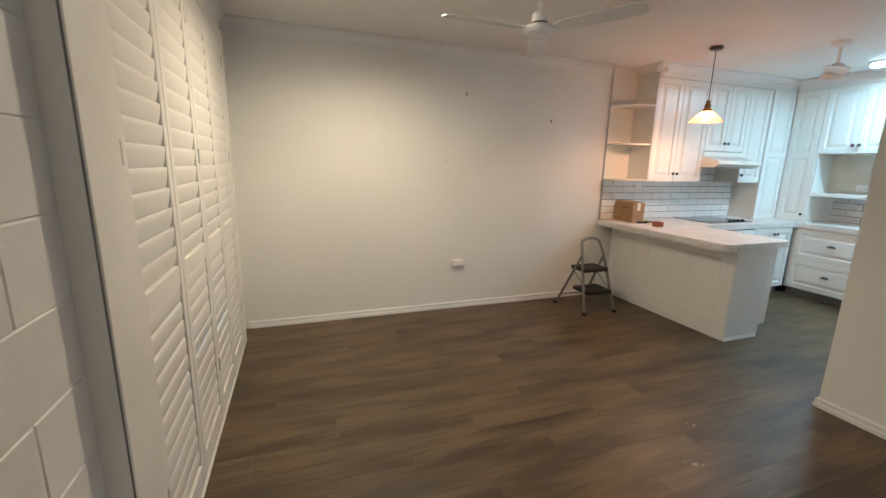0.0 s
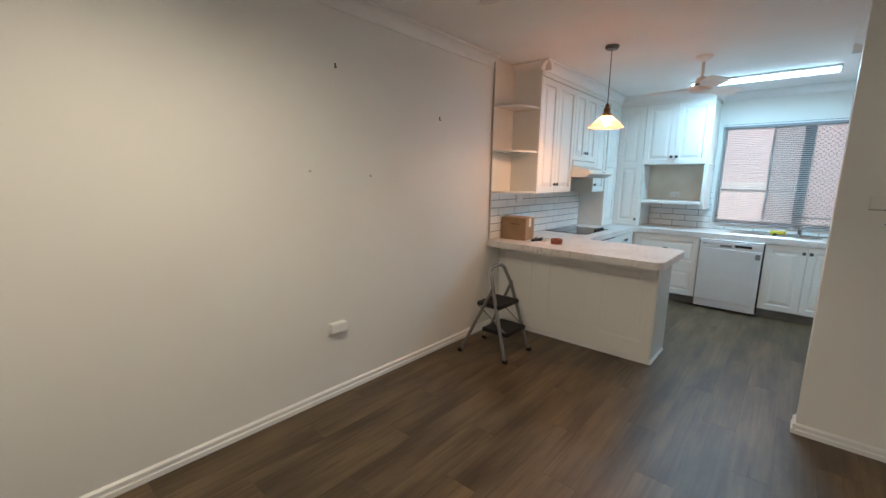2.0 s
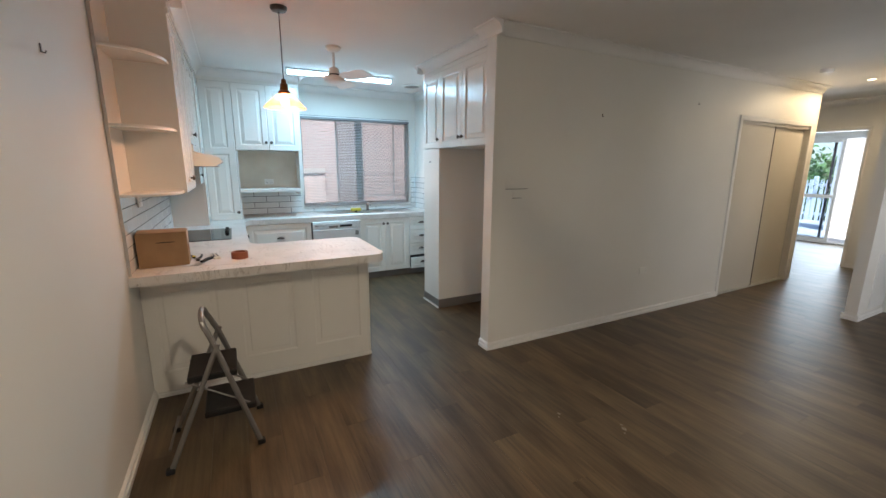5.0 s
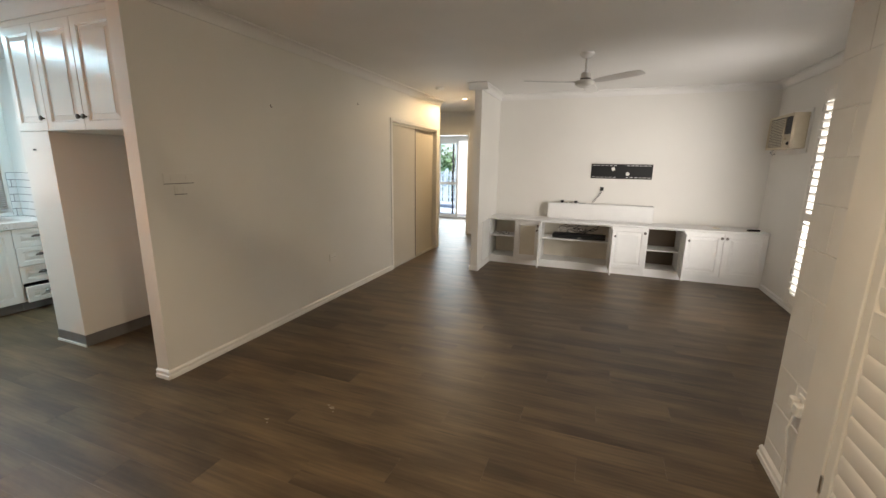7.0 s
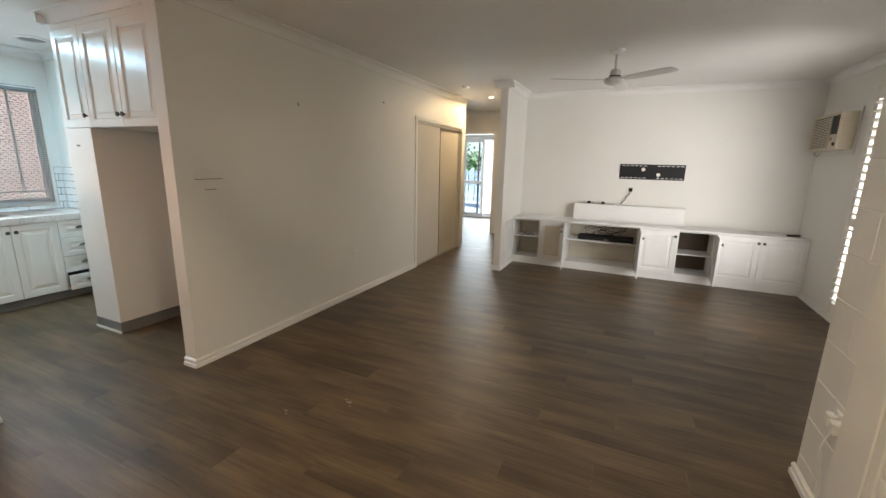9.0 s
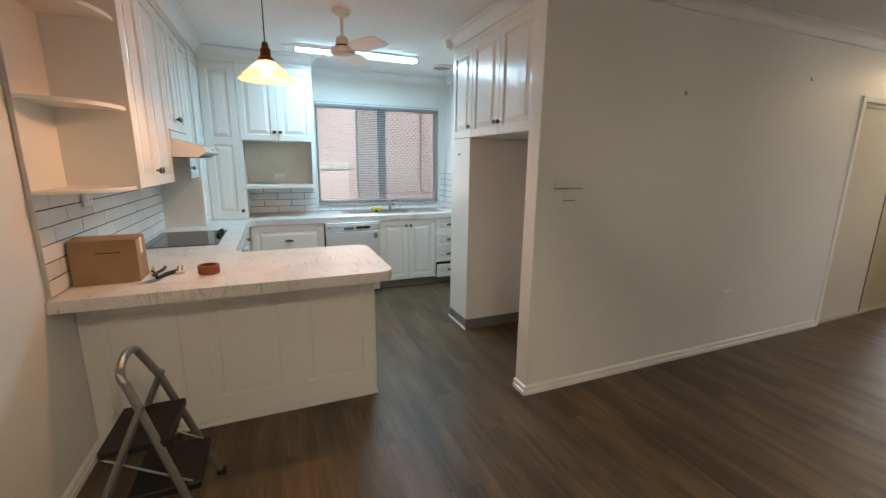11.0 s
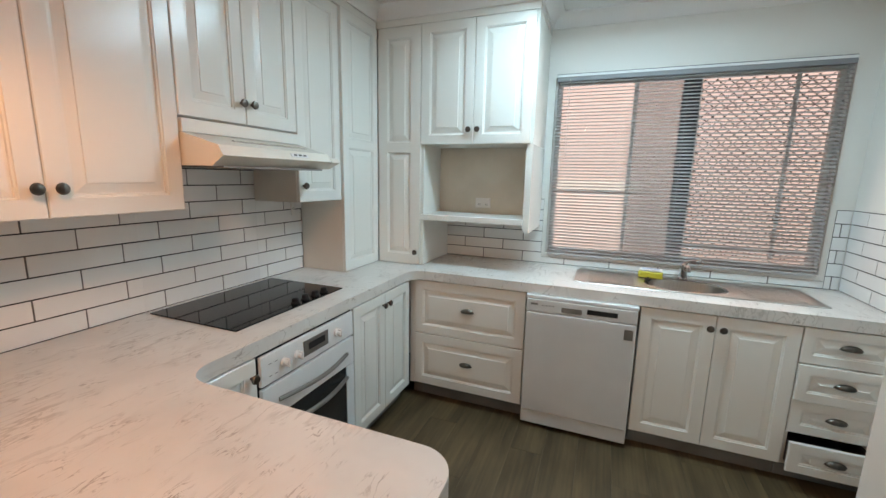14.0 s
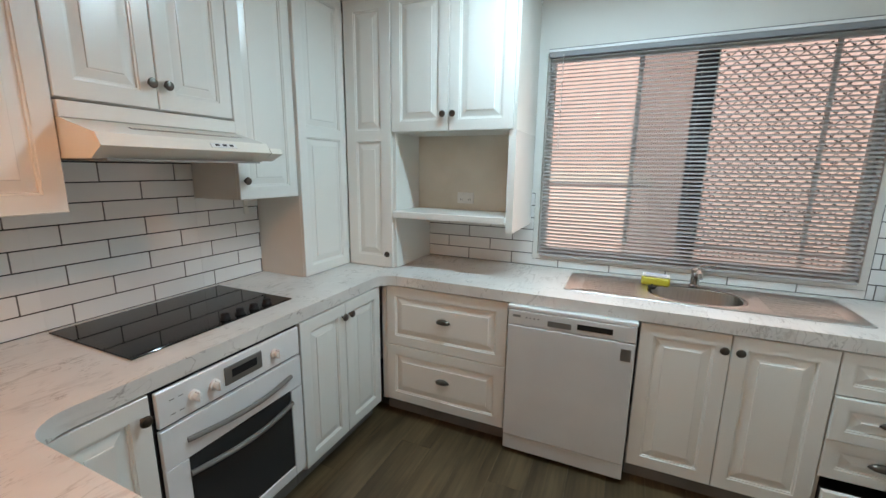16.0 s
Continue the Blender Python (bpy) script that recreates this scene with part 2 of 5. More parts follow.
DWGREY = material("dishwasher_white", (0.66, 0.66, 0.655), 0.3, scale=4)
OVENGLASS = material("oven_door_glass", (0.025, 0.028, 0.03), 0.08, scale=3)
SILVERSLAT = material("grey_blind_slat", (0.47, 0.43, 0.42), 0.4, scale=6)
DARKSLAT = material("dark_blind_rail", (0.25, 0.25, 0.26), 0.45, scale=6)
ALUMINIUM = material("window_aluminium", (0.55, 0.54, 0.52), 0.4, 0.3, scale=8)
WINDARK = material("dark_window_frame", (0.09, 0.09, 0.095), 0.45, 0.3, scale=8)
BRICK = material("pink_render_brick", (0.47, 0.375, 0.36), 0.85, other=(0.44, 0.35, 0.335), scale=5, bump=0.15, fine=60)
PALEPINK = material("pale_pink_render", (0.66, 0.55, 0.53), 0.85, other=(0.62, 0.515, 0.495), scale=4, bump=0.15, fine=60)
CARD = material("brown_cardboard", (0.36, 0.22, 0.115), 0.8, other=(0.31, 0.185, 0.095), scale=9, bump=0.15)
TERRACOTTA = material("terracotta", (0.30, 0.085, 0.035), 0.5, other=(0.25, 0.068, 0.028), scale=18, bump=0.15)
PAPER = material("white_paper", (0.78, 0.75, 0.74), 0.7, scale=8)
DRIP = material("worn_paint_spot", (0.36, 0.33, 0.29), 0.6, other=(0.22, 0.19, 0.15), scale=60)
YELLOW = material("yellow_green_pack", (0.62, 0.50, 0.05), 0.4, scale=10)
BLUEPRINT = material("pale_blue_print", (0.45, 0.52, 0.62), 0.4, scale=10)
BRASS = material("aged_brass", (0.30, 0.13, 0.05), 0.35, 1.0, other=(0.2, 0.085, 0.035), scale=20)
CORD = material("brown_cord", (0.06, 0.035, 0.03), 0.7, scale=30)
GRASS = material("lawn", (0.06, 0.11, 0.03), 0.95, other=(0.09, 0.12, 0.04), scale=3, bump=0.6)
LEAF = material("leaf_green", (0.09, 0.19, 0.05), 0.6, other=(0.13, 0.22, 0.06), scale=2, spread=0.2)
BARK = material("bark", (0.12, 0.09, 0.07), 0.9, scale=12, bump=0.6)
CONCRETE = material("pale_concrete", (0.55, 0.54, 0.52), 0.85, other=(0.48, 0.47, 0.45), scale=3, bump=0.3)
FENCE = material("pale_fence_paint", (0.70, 0.74, 0.80), 0.6, scale=4)
CLOSET = material("closet_door_board", (0.57, 0.535, 0.475), 0.45, other=(0.54, 0.505, 0.445), scale=1.5)
GLASS = clear_glass("window_glass")
BLUEGLASS = clear_glass("blue_tinted_glass", (0.55, 0.72, 0.92))
BULB = glow("bulb_glow", (1, 0.66, 0.32), 14)
TUBE = glow("tube_glow", (0.46, 0.84, 1.10), 5)
DOWNGLOW = glow("downlight_glow", (1, 0.8, 0.5), 8)
SHADE = lamp_shade_glass()
SCREEN = bpy.data.materials.new("flyscreen")
SCREEN.use_nodes = True
SCREEN.node_tree.nodes["Principled BSDF"].inputs["Base Color"].default_value = (0.32, 0.31, 0.31, 1)
SCREEN.node_tree.nodes["Principled BSDF"].inputs["Alpha"].default_value = 0.34


# ---- building helpers ----
def box(bm, x0, x1, y0, y1, z0, z1, bevel=0.0):
    made = bmesh.ops.create_cube(bm, size=1, matrix=Matrix.Translation(((x0 + x1) / 2, (y0 + y1) / 2, (z0 + z1) / 2)) @ Matrix.Diagonal((abs(x1 - x0), abs(y1 - y0), abs(z1 - z0), 1)))
    if bevel:
        edges = {e for v in made["verts"] for e in v.link_edges}
        bmesh.ops.bevel(bm, geom=list(edges), offset=bevel, segments=1, affect="EDGES")
    return bm


def boxes(*rows, bevel=0.0):
    bm = bmesh.new()
    for r in rows:
        box(bm, *r, bevel=bevel)
    return bm


def lathe(bm, profile, seg=24, m=Matrix.Identity(4)):
    """Turns a profile of (radius, height) about z."""
    rings = []
    for r, z in profile:
        rings.append([bm.verts.new(m @ Vector((max(r, 1e-4) * math.cos(2 * math.pi * i / seg), max(r, 1e-4) * math.sin(2 * math.pi * i / seg), z))) for i in range(seg)])
    for a, b in zip(rings, rings[1:]):
        for i in range(seg):
            bm.faces.new((a[i], a[(i + 1) % seg], b[(i + 1) % seg], b[i]))
    bm.faces.new(rings[0][::-1])
    bm.faces.new(rings[-1])
    return bm


def rod(bm, pts, r, seg=8):
    """A round bar along a line of points."""
    pts = [Vector(p) for p in pts]
    rings = []
    for i, p in enumerate(pts):
        d = (pts[min(i + 1, len(pts) - 1)] - pts[max(i - 1, 0)]).normalized()
        q = d.to_track_quat("Z", "Y").to_matrix()
        rings.append([bm.verts.new(p + q @ Vector((r * math.cos(2 * math.pi * k / seg), r * math.sin(2 * math.pi * k / seg), 0))) for k in range(seg)])
    for a, b in zip(rings, rings[1:]):
        off = min(range(seg), key=lambda s: (a[0].co - b[s].co).length)
        for k in range(seg):
            bm.faces.new((a[k], a[(k + 1) % seg], b[(k + 1 + off) % seg], b[(k + off) % seg]))
    bm.faces.new(rings[0][::-1])
    bm.faces.new(rings[-1])
    return bm


def prism(bm, outline, z0, z1, bevel=0.0):
    """An upright slab from an outline in x and y."""
    low = [bm.verts.new((x, y, z0)) for x, y in outline]
    high = [bm.verts.new((x, y, z1)) for x, y in outline]
    n = len(outline)
    for i in range(n):
        bm.faces.new((low[i], low[(i + 1) % n], high[(i + 1) % n], high[i]))
    top, bottom = bm.faces.new(high), bm.faces.new(low[::-1])
    if bevel:
        bmesh.ops.bevel(bm, geom=list(top.edges) + list(bottom.edges), offset=bevel, segments=1, affect="EDGES")
    return bm


def arc(cx, cy, r, a0, a1, n=8):
    return [(cx + r * math.cos(radians(a0 + (a1 - a0) * i / n)), cy + r * math.sin(radians(a0 + (a1 - a0) * i / n))) for i in range(n + 1)]


def mesh_of(name, bm, mat, smooth=True):
    bmesh.ops.recalc_face_normals(bm, faces=bm.faces)
    me = bpy.data.meshes.new(name)
    bm.to_mesh(me)
    bm.free()
    me.materials.append(mat)
    if smooth:
        me.polygons.foreach_set("use_smooth", [True] * len(me.polygons))
        me.set_sharp_from_angle(angle=radians(32))
    return me


def part(name, bm, mat, parent=None, label="", m=None):
    """Links a bmesh as one mesh object, under a thing or a part."""
    ob = new(name, bm if isinstance(bm, bpy.types.Mesh) else mesh_of(name, bm, mat))
    ob.parent = parent
    if m is not None:
        ob.matrix_basis = m
    return tagged(ob, label)


def thing(name, m, label, category, group=""):
    ob = new(name)
    ob.empty_display_size = 0.1
    ob.matrix_basis = m
    return tagged(ob, label, category, group)


def structure(name, bm, mat, label, category):
    return tagged(part(name, bm, mat), label, category, kind="structure")


def door_mesh(name, w, h, mat, cells=None, thick=0.018, margin=0.058, flat=False, deep=0.0115, e=0.003):
    """A routed door: x 0..w, z 0..h, front at y = -thick. Each cell of the height carries a raised field."""
    bm = bmesh.new()
    cells = cells or [0, h]
    # edge and back
    back = [bm.verts.new(v) for v in ((0, 0, 0), (w, 0, 0), (w, 0, h), (0, 0, h))]
    rim = [bm.verts.new(v) for v in ((0, -thick + e, 0), (w, -thick + e, 0), (w, -thick + e, h), (0, -thick + e, h))]
    bm.faces.new(back)
    for i in range(4):
        bm.faces.new((back[i], rim[i], rim[(i + 1) % 4], back[(i + 1) % 4]))
    lip = [bm.verts.new(v) for v in ((e, -thick, e), (w - e, -thick, e), (w - e, -thick, h - e), (e, -thick, h - e))]
    for i in range(4):
        bm.faces.new((rim[i], lip[i], lip[(i + 1) % 4], rim[(i + 1) % 4]))
    for n, (z0, z1) in enumerate(zip(cells, cells[1:])):
        first, last = n == 0, n == len(cells) - 2
        a0, a1 = (e if first else z0), (h - e if last else z1)
        m0, m1 = margin if first else margin * 0.45, margin if last else margin * 0.45
        rings = []
        for inset, y in ((None, -thick), (0, -thick), (0.002, -thick + deep * 0.38), (0.007, -thick + deep * 0.42), (0.009, -thick + deep), (0.015, -thick + deep), (0.040, -thick + 0.0052), (0.0445, -thick + 0.0046), (0.046, -thick + 0.0012), (0.050, -thick + 0.0008)):
            if inset is None:
                c = ((e, a0), (w - e, a0), (w - e, a1), (e, a1))
            else:
                i = min(inset, w / 2 - margin - 0.004)
                c = ((margin + i, z0 + m0 + i), (w - margin - i, z0 + m0 + i), (w - margin - i, z1 - m1 - i), (margin + i, z1 - m1 - i))
            rings.append([bm.verts.new((x, y, z)) for x, z in c])
            if flat and inset == 0.009:
                break
        for r, s in zip(rings, rings[1:]):
            for i in range(4):
                bm.faces.new((r[i], r[(i + 1) % 4], s[(i + 1) % 4], s[i]))
        bm.faces.new(rings[-1])
    bmesh.ops.remove_doubles(bm, verts=bm.verts, dist=0.0004)
    return mesh_of(name, bm, mat, False)


KNOB = mesh_of("knob", lathe(bmesh.new(), [(0.006, 0), (0.006, 0.008), (0.0045, 0.012), (0.0155, 0.017), (0.0185, 0.023), (0.0155, 0.029), (0.005, 0.032)], 16), PEWTER)


def cup_pull():
    bm = bmesh.new()
    n, k = 14, 6
    grid = []
    for i in range(n + 1):
        a = math.pi * i / n
        row = []
        for j in range(k + 1):
            b = math.pi / 2 * j / k
            row.append(bm.verts.new((0.045 * math.cos(a) * (1 - 0.1 * math.sin(b)), -0.024 * math.sin(a) * math.sin(b + 0.05) - 0.001, 0.026 * math.sin(a) * math.cos(b))))
        grid.append(row)
    for a, b in zip(grid, grid[1:]):
        for j in range(k):
            bm.faces.new((a[j], b[j], b[j + 1], a[j + 1]))
    bmesh.ops.remove_doubles(bm, verts=bm.verts, dist=0.0003)
    bmesh.ops.solidify(bm, geom=bm.faces[:], thickness=0.002)
    return mesh_of("cup_pull", bm, PEWTER)


PULL = cup_pull()
DOORS = {}


def add_door(parent, x, z, w, h, mat=CABINET, knob=None, pull=False, cells=None, swing=0, hinge="left", margin=0.058, out=0.0, name="door", label="", flat=False):
    """A routed front on a cabinet whose front plane is y = 0; swing: degrees that it stands open."""
    g = 0.0015
    key = (round(w, 3), round(h, 3), mat.name, str(cells), margin, flat)
    if key not in DOORS:
        DOORS[key] = door_mesh("front", w - 2 * g, h - 2 * g, mat, cells, margin=margin, flat=flat)
    at = pose(x + g, -out - 0.001, z + g)
    if swing:
        if hinge == "left":
            at = pose(x + g, -0.002, z + g, 0, 0, -swing)
        else:
            at = pose(x + w - g, -0.002, z + g, 0, 0, swing) @ pose(-(w - 2 * g), 0, 0)
    d = part(name, DOORS[key], None, parent, label, at)
    if knob:
        kx = 0.029 if knob[0] == "l" else w - 0.029
        kz = 0.088 if knob[1] == "b" else h - 0.07 if knob[1] == "t" else h / 2
        part("knob", KNOB, None, d, "pewter knob", pose(kx, -0.018, kz, 90))
    if pull:
        part("cup_pull", PULL, None, d, "pewter cup handle", pose(w / 2, -0.018, h / 2))
    return d


SOUTH, WEST, NORTH, EAST = 0, -90, 180, 90


# ---- setting ----
Z = 2.6
ground = structure("ground", boxes((-60, 70, -70, 60, -0.4, -0.2)), GRASS, "green lawn around the house", "ground")
# made-up pale ground to the west, so that the louvre slots look bright
structure("pavement", boxes((-7, -1.371, -9, 9, -0.2, -0.12)), CONCRETE, "pale concrete slab added to brighten the shutter slots", "pavement")
structure("pavement", boxes((6.951, 8.899, -9, 9, -0.2, -0.12)), CONCRETE, "pale concrete path between the houses", "pavement")
floor = structure("floor", boxes((-1.37, 6.95, -6.95, 4.9, -0.2, -0.006)), KICK, "grey-brown wood-look vinyl plank floor", "floor")
# slab runs past the west and north walls, an unseen eave added to block sun
structure("ceiling", boxes((-3.4, 7.2, -7.1, 8.0, Z, Z + 0.12)), CEIL, "flat white painted plaster ceiling with an unseen overhang added against the sun", "ceiling")
structure("wall_north", boxes((-0.35, 6.95, 4.78, 4.9, -0.2, Z)), WALL, "off-white painted wall with picture nails left in it", "wall")
structure("wall_east", boxes((6.8, 6.95, 1.5, 1.73, -0.2, Z), (6.8, 6.95, 3.325, 4.78, -0.2, Z), (6.8, 6.95, 1.73, 3.325, -0.2, 0.99), (6.8, 6.95, 1.73, 3.325, 2.205, Z)), WALL, "white painted kitchen wall around a wide window", "wall")
wall_block = structure("wall_west", boxes((-0.3, -0.124, 1.682, 2.2, -0.2, Z), (-0.3, -0.124, 2.2, 4.78, 2.42, Z), (-0.3, -0.124, 4.501, 4.78, -0.2, 2.42)), BLOCK, "white painted concrete block wall beside the shutters", "wall")
structure("wall_return", boxes((-1.37, -0.3, 1.68, 1.85, -0.2, Z)), BLOCK, "white painted block wall return", "wall")
structure("wall_living_west", boxes((-1.37, -1.22, -2.52, -1.3, -0.2, Z), (-1.37, -1.22, 1.4, 1.68, -0.2, Z), (-1.37, -1.22, -1.3, 1.4, 2.34, Z), (-1.37, -1.22, -1.3, 1.4, -0.2, 0.06)), WALL, "cream painted wall with a shuttered window", "wall")
structure("wall_south", boxes((-1.37, 2.43, -2.64, -2.52, -0.2, Z)), WALL, "white painted wall behind the built-in unit", "wall")
structure("wall_hall_west", boxes((2.43, 2.53, -4.45, -1.45, -0.2, Z)), WALL, "white painted wall end beside the hallway", "wall")
structure("wall_partition", boxes((3.59, 3.71, -1.04, 2.345, -0.2, Z), (3.59, 3.71, -2.84, -2.66, -0.2, Z), (3.59, 3.71, -2.66, -1.04, 2.09, Z)), WALL, "off-white painted partition wall between kitchen and living room", "wall")
structure("wall_closet", boxes((3.71, 4.32, -1.0, -0.9, -0.2, Z), (4.32, 4.42, -2.84, -0.9, -0.2, Z), (3.71, 5.3, -2.84, -2.74, -0.2, Z)), WALL, "plain painted closet walls", "wall")
structure("wall_kitchen_south", boxes((3.71, 5.09, 1.31, 1.43, -0.2, Z), (5.09, 6.8, 1.5, 1.62, -0.2, Z)), WALL, "white painted wall behind the fridge recess", "wall")
structure("wall_hall_end", boxes((2.3, 3.58, -4.57, -4.45, -0.2, Z), (4.42, 5.3, -4.57, -4.45, -0.2, Z), (3.58, 4.42, -4.57, -4.45, 2.13, Z)), WALL, "cream painted wall over the doorway at the hall's end", "wall")
structure("wall_hall_east", boxes((5.2, 5.3, -4.45, -2.84, -0.2, Z)), WALL, "plain painted wall", "wall")
structure("wall_bedroom", boxes((2.3, 2.4, -6.95, -4.57, -0.2, Z), (5.75, 5.85, -6.95, -4.45, -0.2, Z), (2.4, 3.55, -6.95, -6.8, -0.2, Z), (5.25, 5.75, -6.95, -6.8, -0.2, Z), (3.55, 5.25, -6.95, -6.8, 2.2, Z), (3.55, 5.25, -6.95, -6.8, -0.2, 0.0)), WALL, "white painted room with a glass sliding door", "wall")


def cornice(name, a, b, inward, size=0.085, top=Z, mat=CEIL):
    """A coved cornice from a to b in plan; inward: the way into the room."""
    bm = bmesh.new()
    ax, ay = a
    bx, by = b
    ix, iy = inward
    prof = [(0, 0), (0, -size), (0.012, -size)] + [(size - (size - 0.012) * math.cos(t), -(size - (size - 0.012) * math.sin(t))) for t in [math.pi / 2 * k / 8 for k in range(9)]] + [(size, -0.012), (size, 0)]
    rows = [[bm.verts.new((x + ix * p, y + iy * p, top + q)) for p, q in prof] for x, y in ((ax, ay), (bx, by))]
    n = len(prof)
    for i in range(n):
        bm.faces.new((rows[0][i], rows[0][(i + 1) % n], rows[1][(i + 1) % n], rows[1][i]))
    bm.faces.new(rows[0])
    bm.faces.new(rows[1][::-1])
    return structure(name, bm, mat, "white coved plaster cornice", "cornice")


for a, b, i in (((-0.1, 4.779), (3.72, 4.779), (0, -1)), ((6.799, 1.62), (6.799, 3.36), (-1, 0)), ((-0.123, 1.68), (-0.123, 4.78), (1, 0)), ((3.589, -2.84), (3.589, 2.345), (-1, 0)),
                ((-1.22, -2.519), (2.43, -2.519), (0, 1)), ((-1.219, -2.52), (-1.219, 1.68), (1, 0)), ((2.429, -2.52), (2.429, -1.45), (-1, 0)), ((2.531, -4.45), (2.531, -1.45), (1, 0)),
                ((2.345, -1.449), (2.615, -1.449), (0, 1)), ((2.53, -4.449), (5.2, -4.449), (0, 1)), ((3.505, 2.346), (3.80, 2.346), (0, 1)), ((5.09, 1.621), (6.8, 1.621), (0, 1))):
    cornice("cornice", a, b, i)


def skirting(a, b, inward, high=0.066, name="baseboard"):
    bm = bmesh.new()
    ix, iy = inward
    prof = [(0, 0), (0.019, 0), (0.019, high * 0.40), (0.012, high * 0.46), (0.011, high * 0.62), (0.015, high * 0.70), (0.014, high * 0.86), (0.007, high * 0.95), (0.003, high), (0, high)]
    rows = [[bm.verts.new((x + ix * p, y + iy * p, q)) for p, q in prof] for x, y in (a, b)]
    n = len(prof)
    for i in range(n):
        bm.faces.new((rows[0][i], rows[0][(i + 1) % n], rows[1][(i + 1) % n], rows[1][i]))
    bm.faces.new(rows[0])
    bm.faces.new(rows[1][::-1])
    return structure(name, bm, TRIM, "white moulded timber skirting board", "skirting")


for a, b, i in (((-0.06, 4.779), (3.98, 4.779), (0, -1)), ((3.589, -1.0), (3.589, 2.345), (-1, 0)), ((3.575, 2.346), (3.71, 2.346), (0, 1)), ((2.429, -2.08), (2.429, -1.45), (-1, 0)),
                ((2.411, -1.449), (2.549, -1.449), (0, 1)), ((2.531, -4.45), (2.531, -1.45), (1, 0)), ((-1.219, -2.08), (-1.219, 1.68), (1, 0)), ((-0.119, 1.67), (-0.119, 2.12), (1, 0)),
                ((3.72, 1.431), (4.70, 1.431), (0, 1)), ((2.53, -4.449), (3.52, -4.449), (0, 1)), ((3.983, 3.28), (3.983, 4.77), (-1, 0)), ((3.969, 3.279), (4.39, 3.279), (0, -1))):
    skirting(a, b, i, 0.035 if a[0] > 3.9 and a[1] > 3 and b[0] > 3.9 else 0.066)

# painted blocks of the pier
half = mesh_of("block", box(bmesh.new(), -0.02, 0.0, 0.001, 0.207, 0.001, 0.2065, 0.0035), BLOCK)
whole = mesh_of("block", box(bmesh.new(), -0.02, 0.0, 0.001, 0.415, 0.001, 0.2065, 0.0035), BLOCK)
for k in range(13):
    z = -0.07 + 0.2075 * k
    rows = ((whole, 1.682),) if k % 2 else ((half, 1.682), (half, 1.890))
    for me, y in rows:
        part("block", me, None, wall_block, m=pose(-0.12, y, z))


# ---- shutters ----
def shutter_panel(y0, w, z0, h, x, tilt, name="shutter_panel", group="plantation shutters of the dining room", hinge_left=True, gaps=()):
    """A louvred panel that faces east; x: its front face."""
    t = thing(name, pose(x, y0, z0, 0, 0, EAST), "cream painted louvred plantation shutter panel, closed", "shutter", group)
    s, d = 0.05, 0.028
    part("stile", boxes((0, s, 0, d, 0, h), bevel=0.003), SHUTTER, t)
    part("stile", boxes((w - s, w, 0, d, 0, h), bevel=0.003), SHUTTER, t)
    mid = 1.04 - z0
    for a, b in ((0, 0.11), (mid - 0.04, mid + 0.04), (h - 0.10, h)):
        part("rail", boxes((s, w - s, 0.001, d - 0.001, a, b), bevel=0.002), SHUTTER, t)
    bm = bmesh.new()
    n = 14
    a = [bm.verts.new((0, 0.0462 * math.cos(2 * math.pi * k / n), 0.0075 * math.sin(2 * math.pi * k / n))) for k in range(n)]
    b = [bm.verts.new((w - 2 * s - 0.004, 0.0462 * math.cos(2 * math.pi * k / n), 0.0075 * math.sin(2 * math.pi * k / n))) for k in range(n)]
    for k in range(n):
        bm.faces.new((a[k], a[(k + 1) % n], b[(k + 1) % n], b[k]))
    bm.faces.new(a[::-1])
    bm.faces.new(b)
    me = mesh_of("louvre", bm, SHUTTER)
    for lo, hi in ((0.11, mid - 0.04), (mid + 0.04, h - 0.10)):
        count = round((hi - lo) / 0.081)
        step = (hi - lo) / count
        for k in range(count):
            extra = 9 if (k in gaps and lo < 0.2) else random.uniform(-2, 2)
            part("louvre", me, None, t, m=pose(s + 0.002, d / 2, lo + step * (k + 0.5), (tilt - 7 if lo < 0.2 and tilt > 90 else tilt) + extra))
    hx = 0.0 if hinge_left else w
    for z in (0.3, h / 2 + 0.3, h - 0.2):
        part("hinge", boxes((hx - 0.008, hx + 0.008, -0.006, 0.004, z, z + 0.075), bevel=0.002), STEEL, t, "small steel butt hinge")
    return t


frame_x = -0.06
f = structure("window_1", boxes((-0.3, frame_x + 0.005, 2.123, 2.343, 0, 2.42), (-0.3, frame_x + 0.005, 4.362, 4.50, 0, 2.42), (-0.3, frame_x + 0.005, 2.343, 4.362, 2.36, 2.42), (-0.3, frame_x + 0.005, 2.343, 4.362, 0.0, 0.02), bevel=0.003), SHUTTER, "cream timber frame around floor-length shutters", "window frame")
part("caulk_crack", boxes((frame_x - 0.004, frame_x + 0.001, 2.1205, 2.1228, 0.001, 2.41)), KICK, f, "dark cracked caulk line")
edges = [2.345, 2.85, 3.355, 3.857, 4.36]
for k in range(4):
    shutter_panel(edges[k] + 0.002, edges[k + 1] - edges[k] - 0.004, 0.022, 2.336, frame_x, 101, hinge_left=k % 2 == 0, gaps=(4, 5, 8) if k == 2 else (6,) if k == 1 else ())
structure("window_2", boxes((-1.37, -1.19, -1.3, -1.25, 0.06, 2.34), (-1.37, -1.19, 1.35, 1.4, 0.06, 2.34), (-1.37, -1.19, -1.25, 1.35, 2.30, 2.34), (-1.37, -1.19, -1.25, 1.35, 0.06, 0.09), bevel=0.003), SHUTTER, "cream timber frame around living-room shutters", "window frame")
for k in range(4):
    shutter_panel(-1.248 + 0.65 * k, 0.646, 0.092, 2.206, -1.19, -20, group="plantation shutters of the living room")

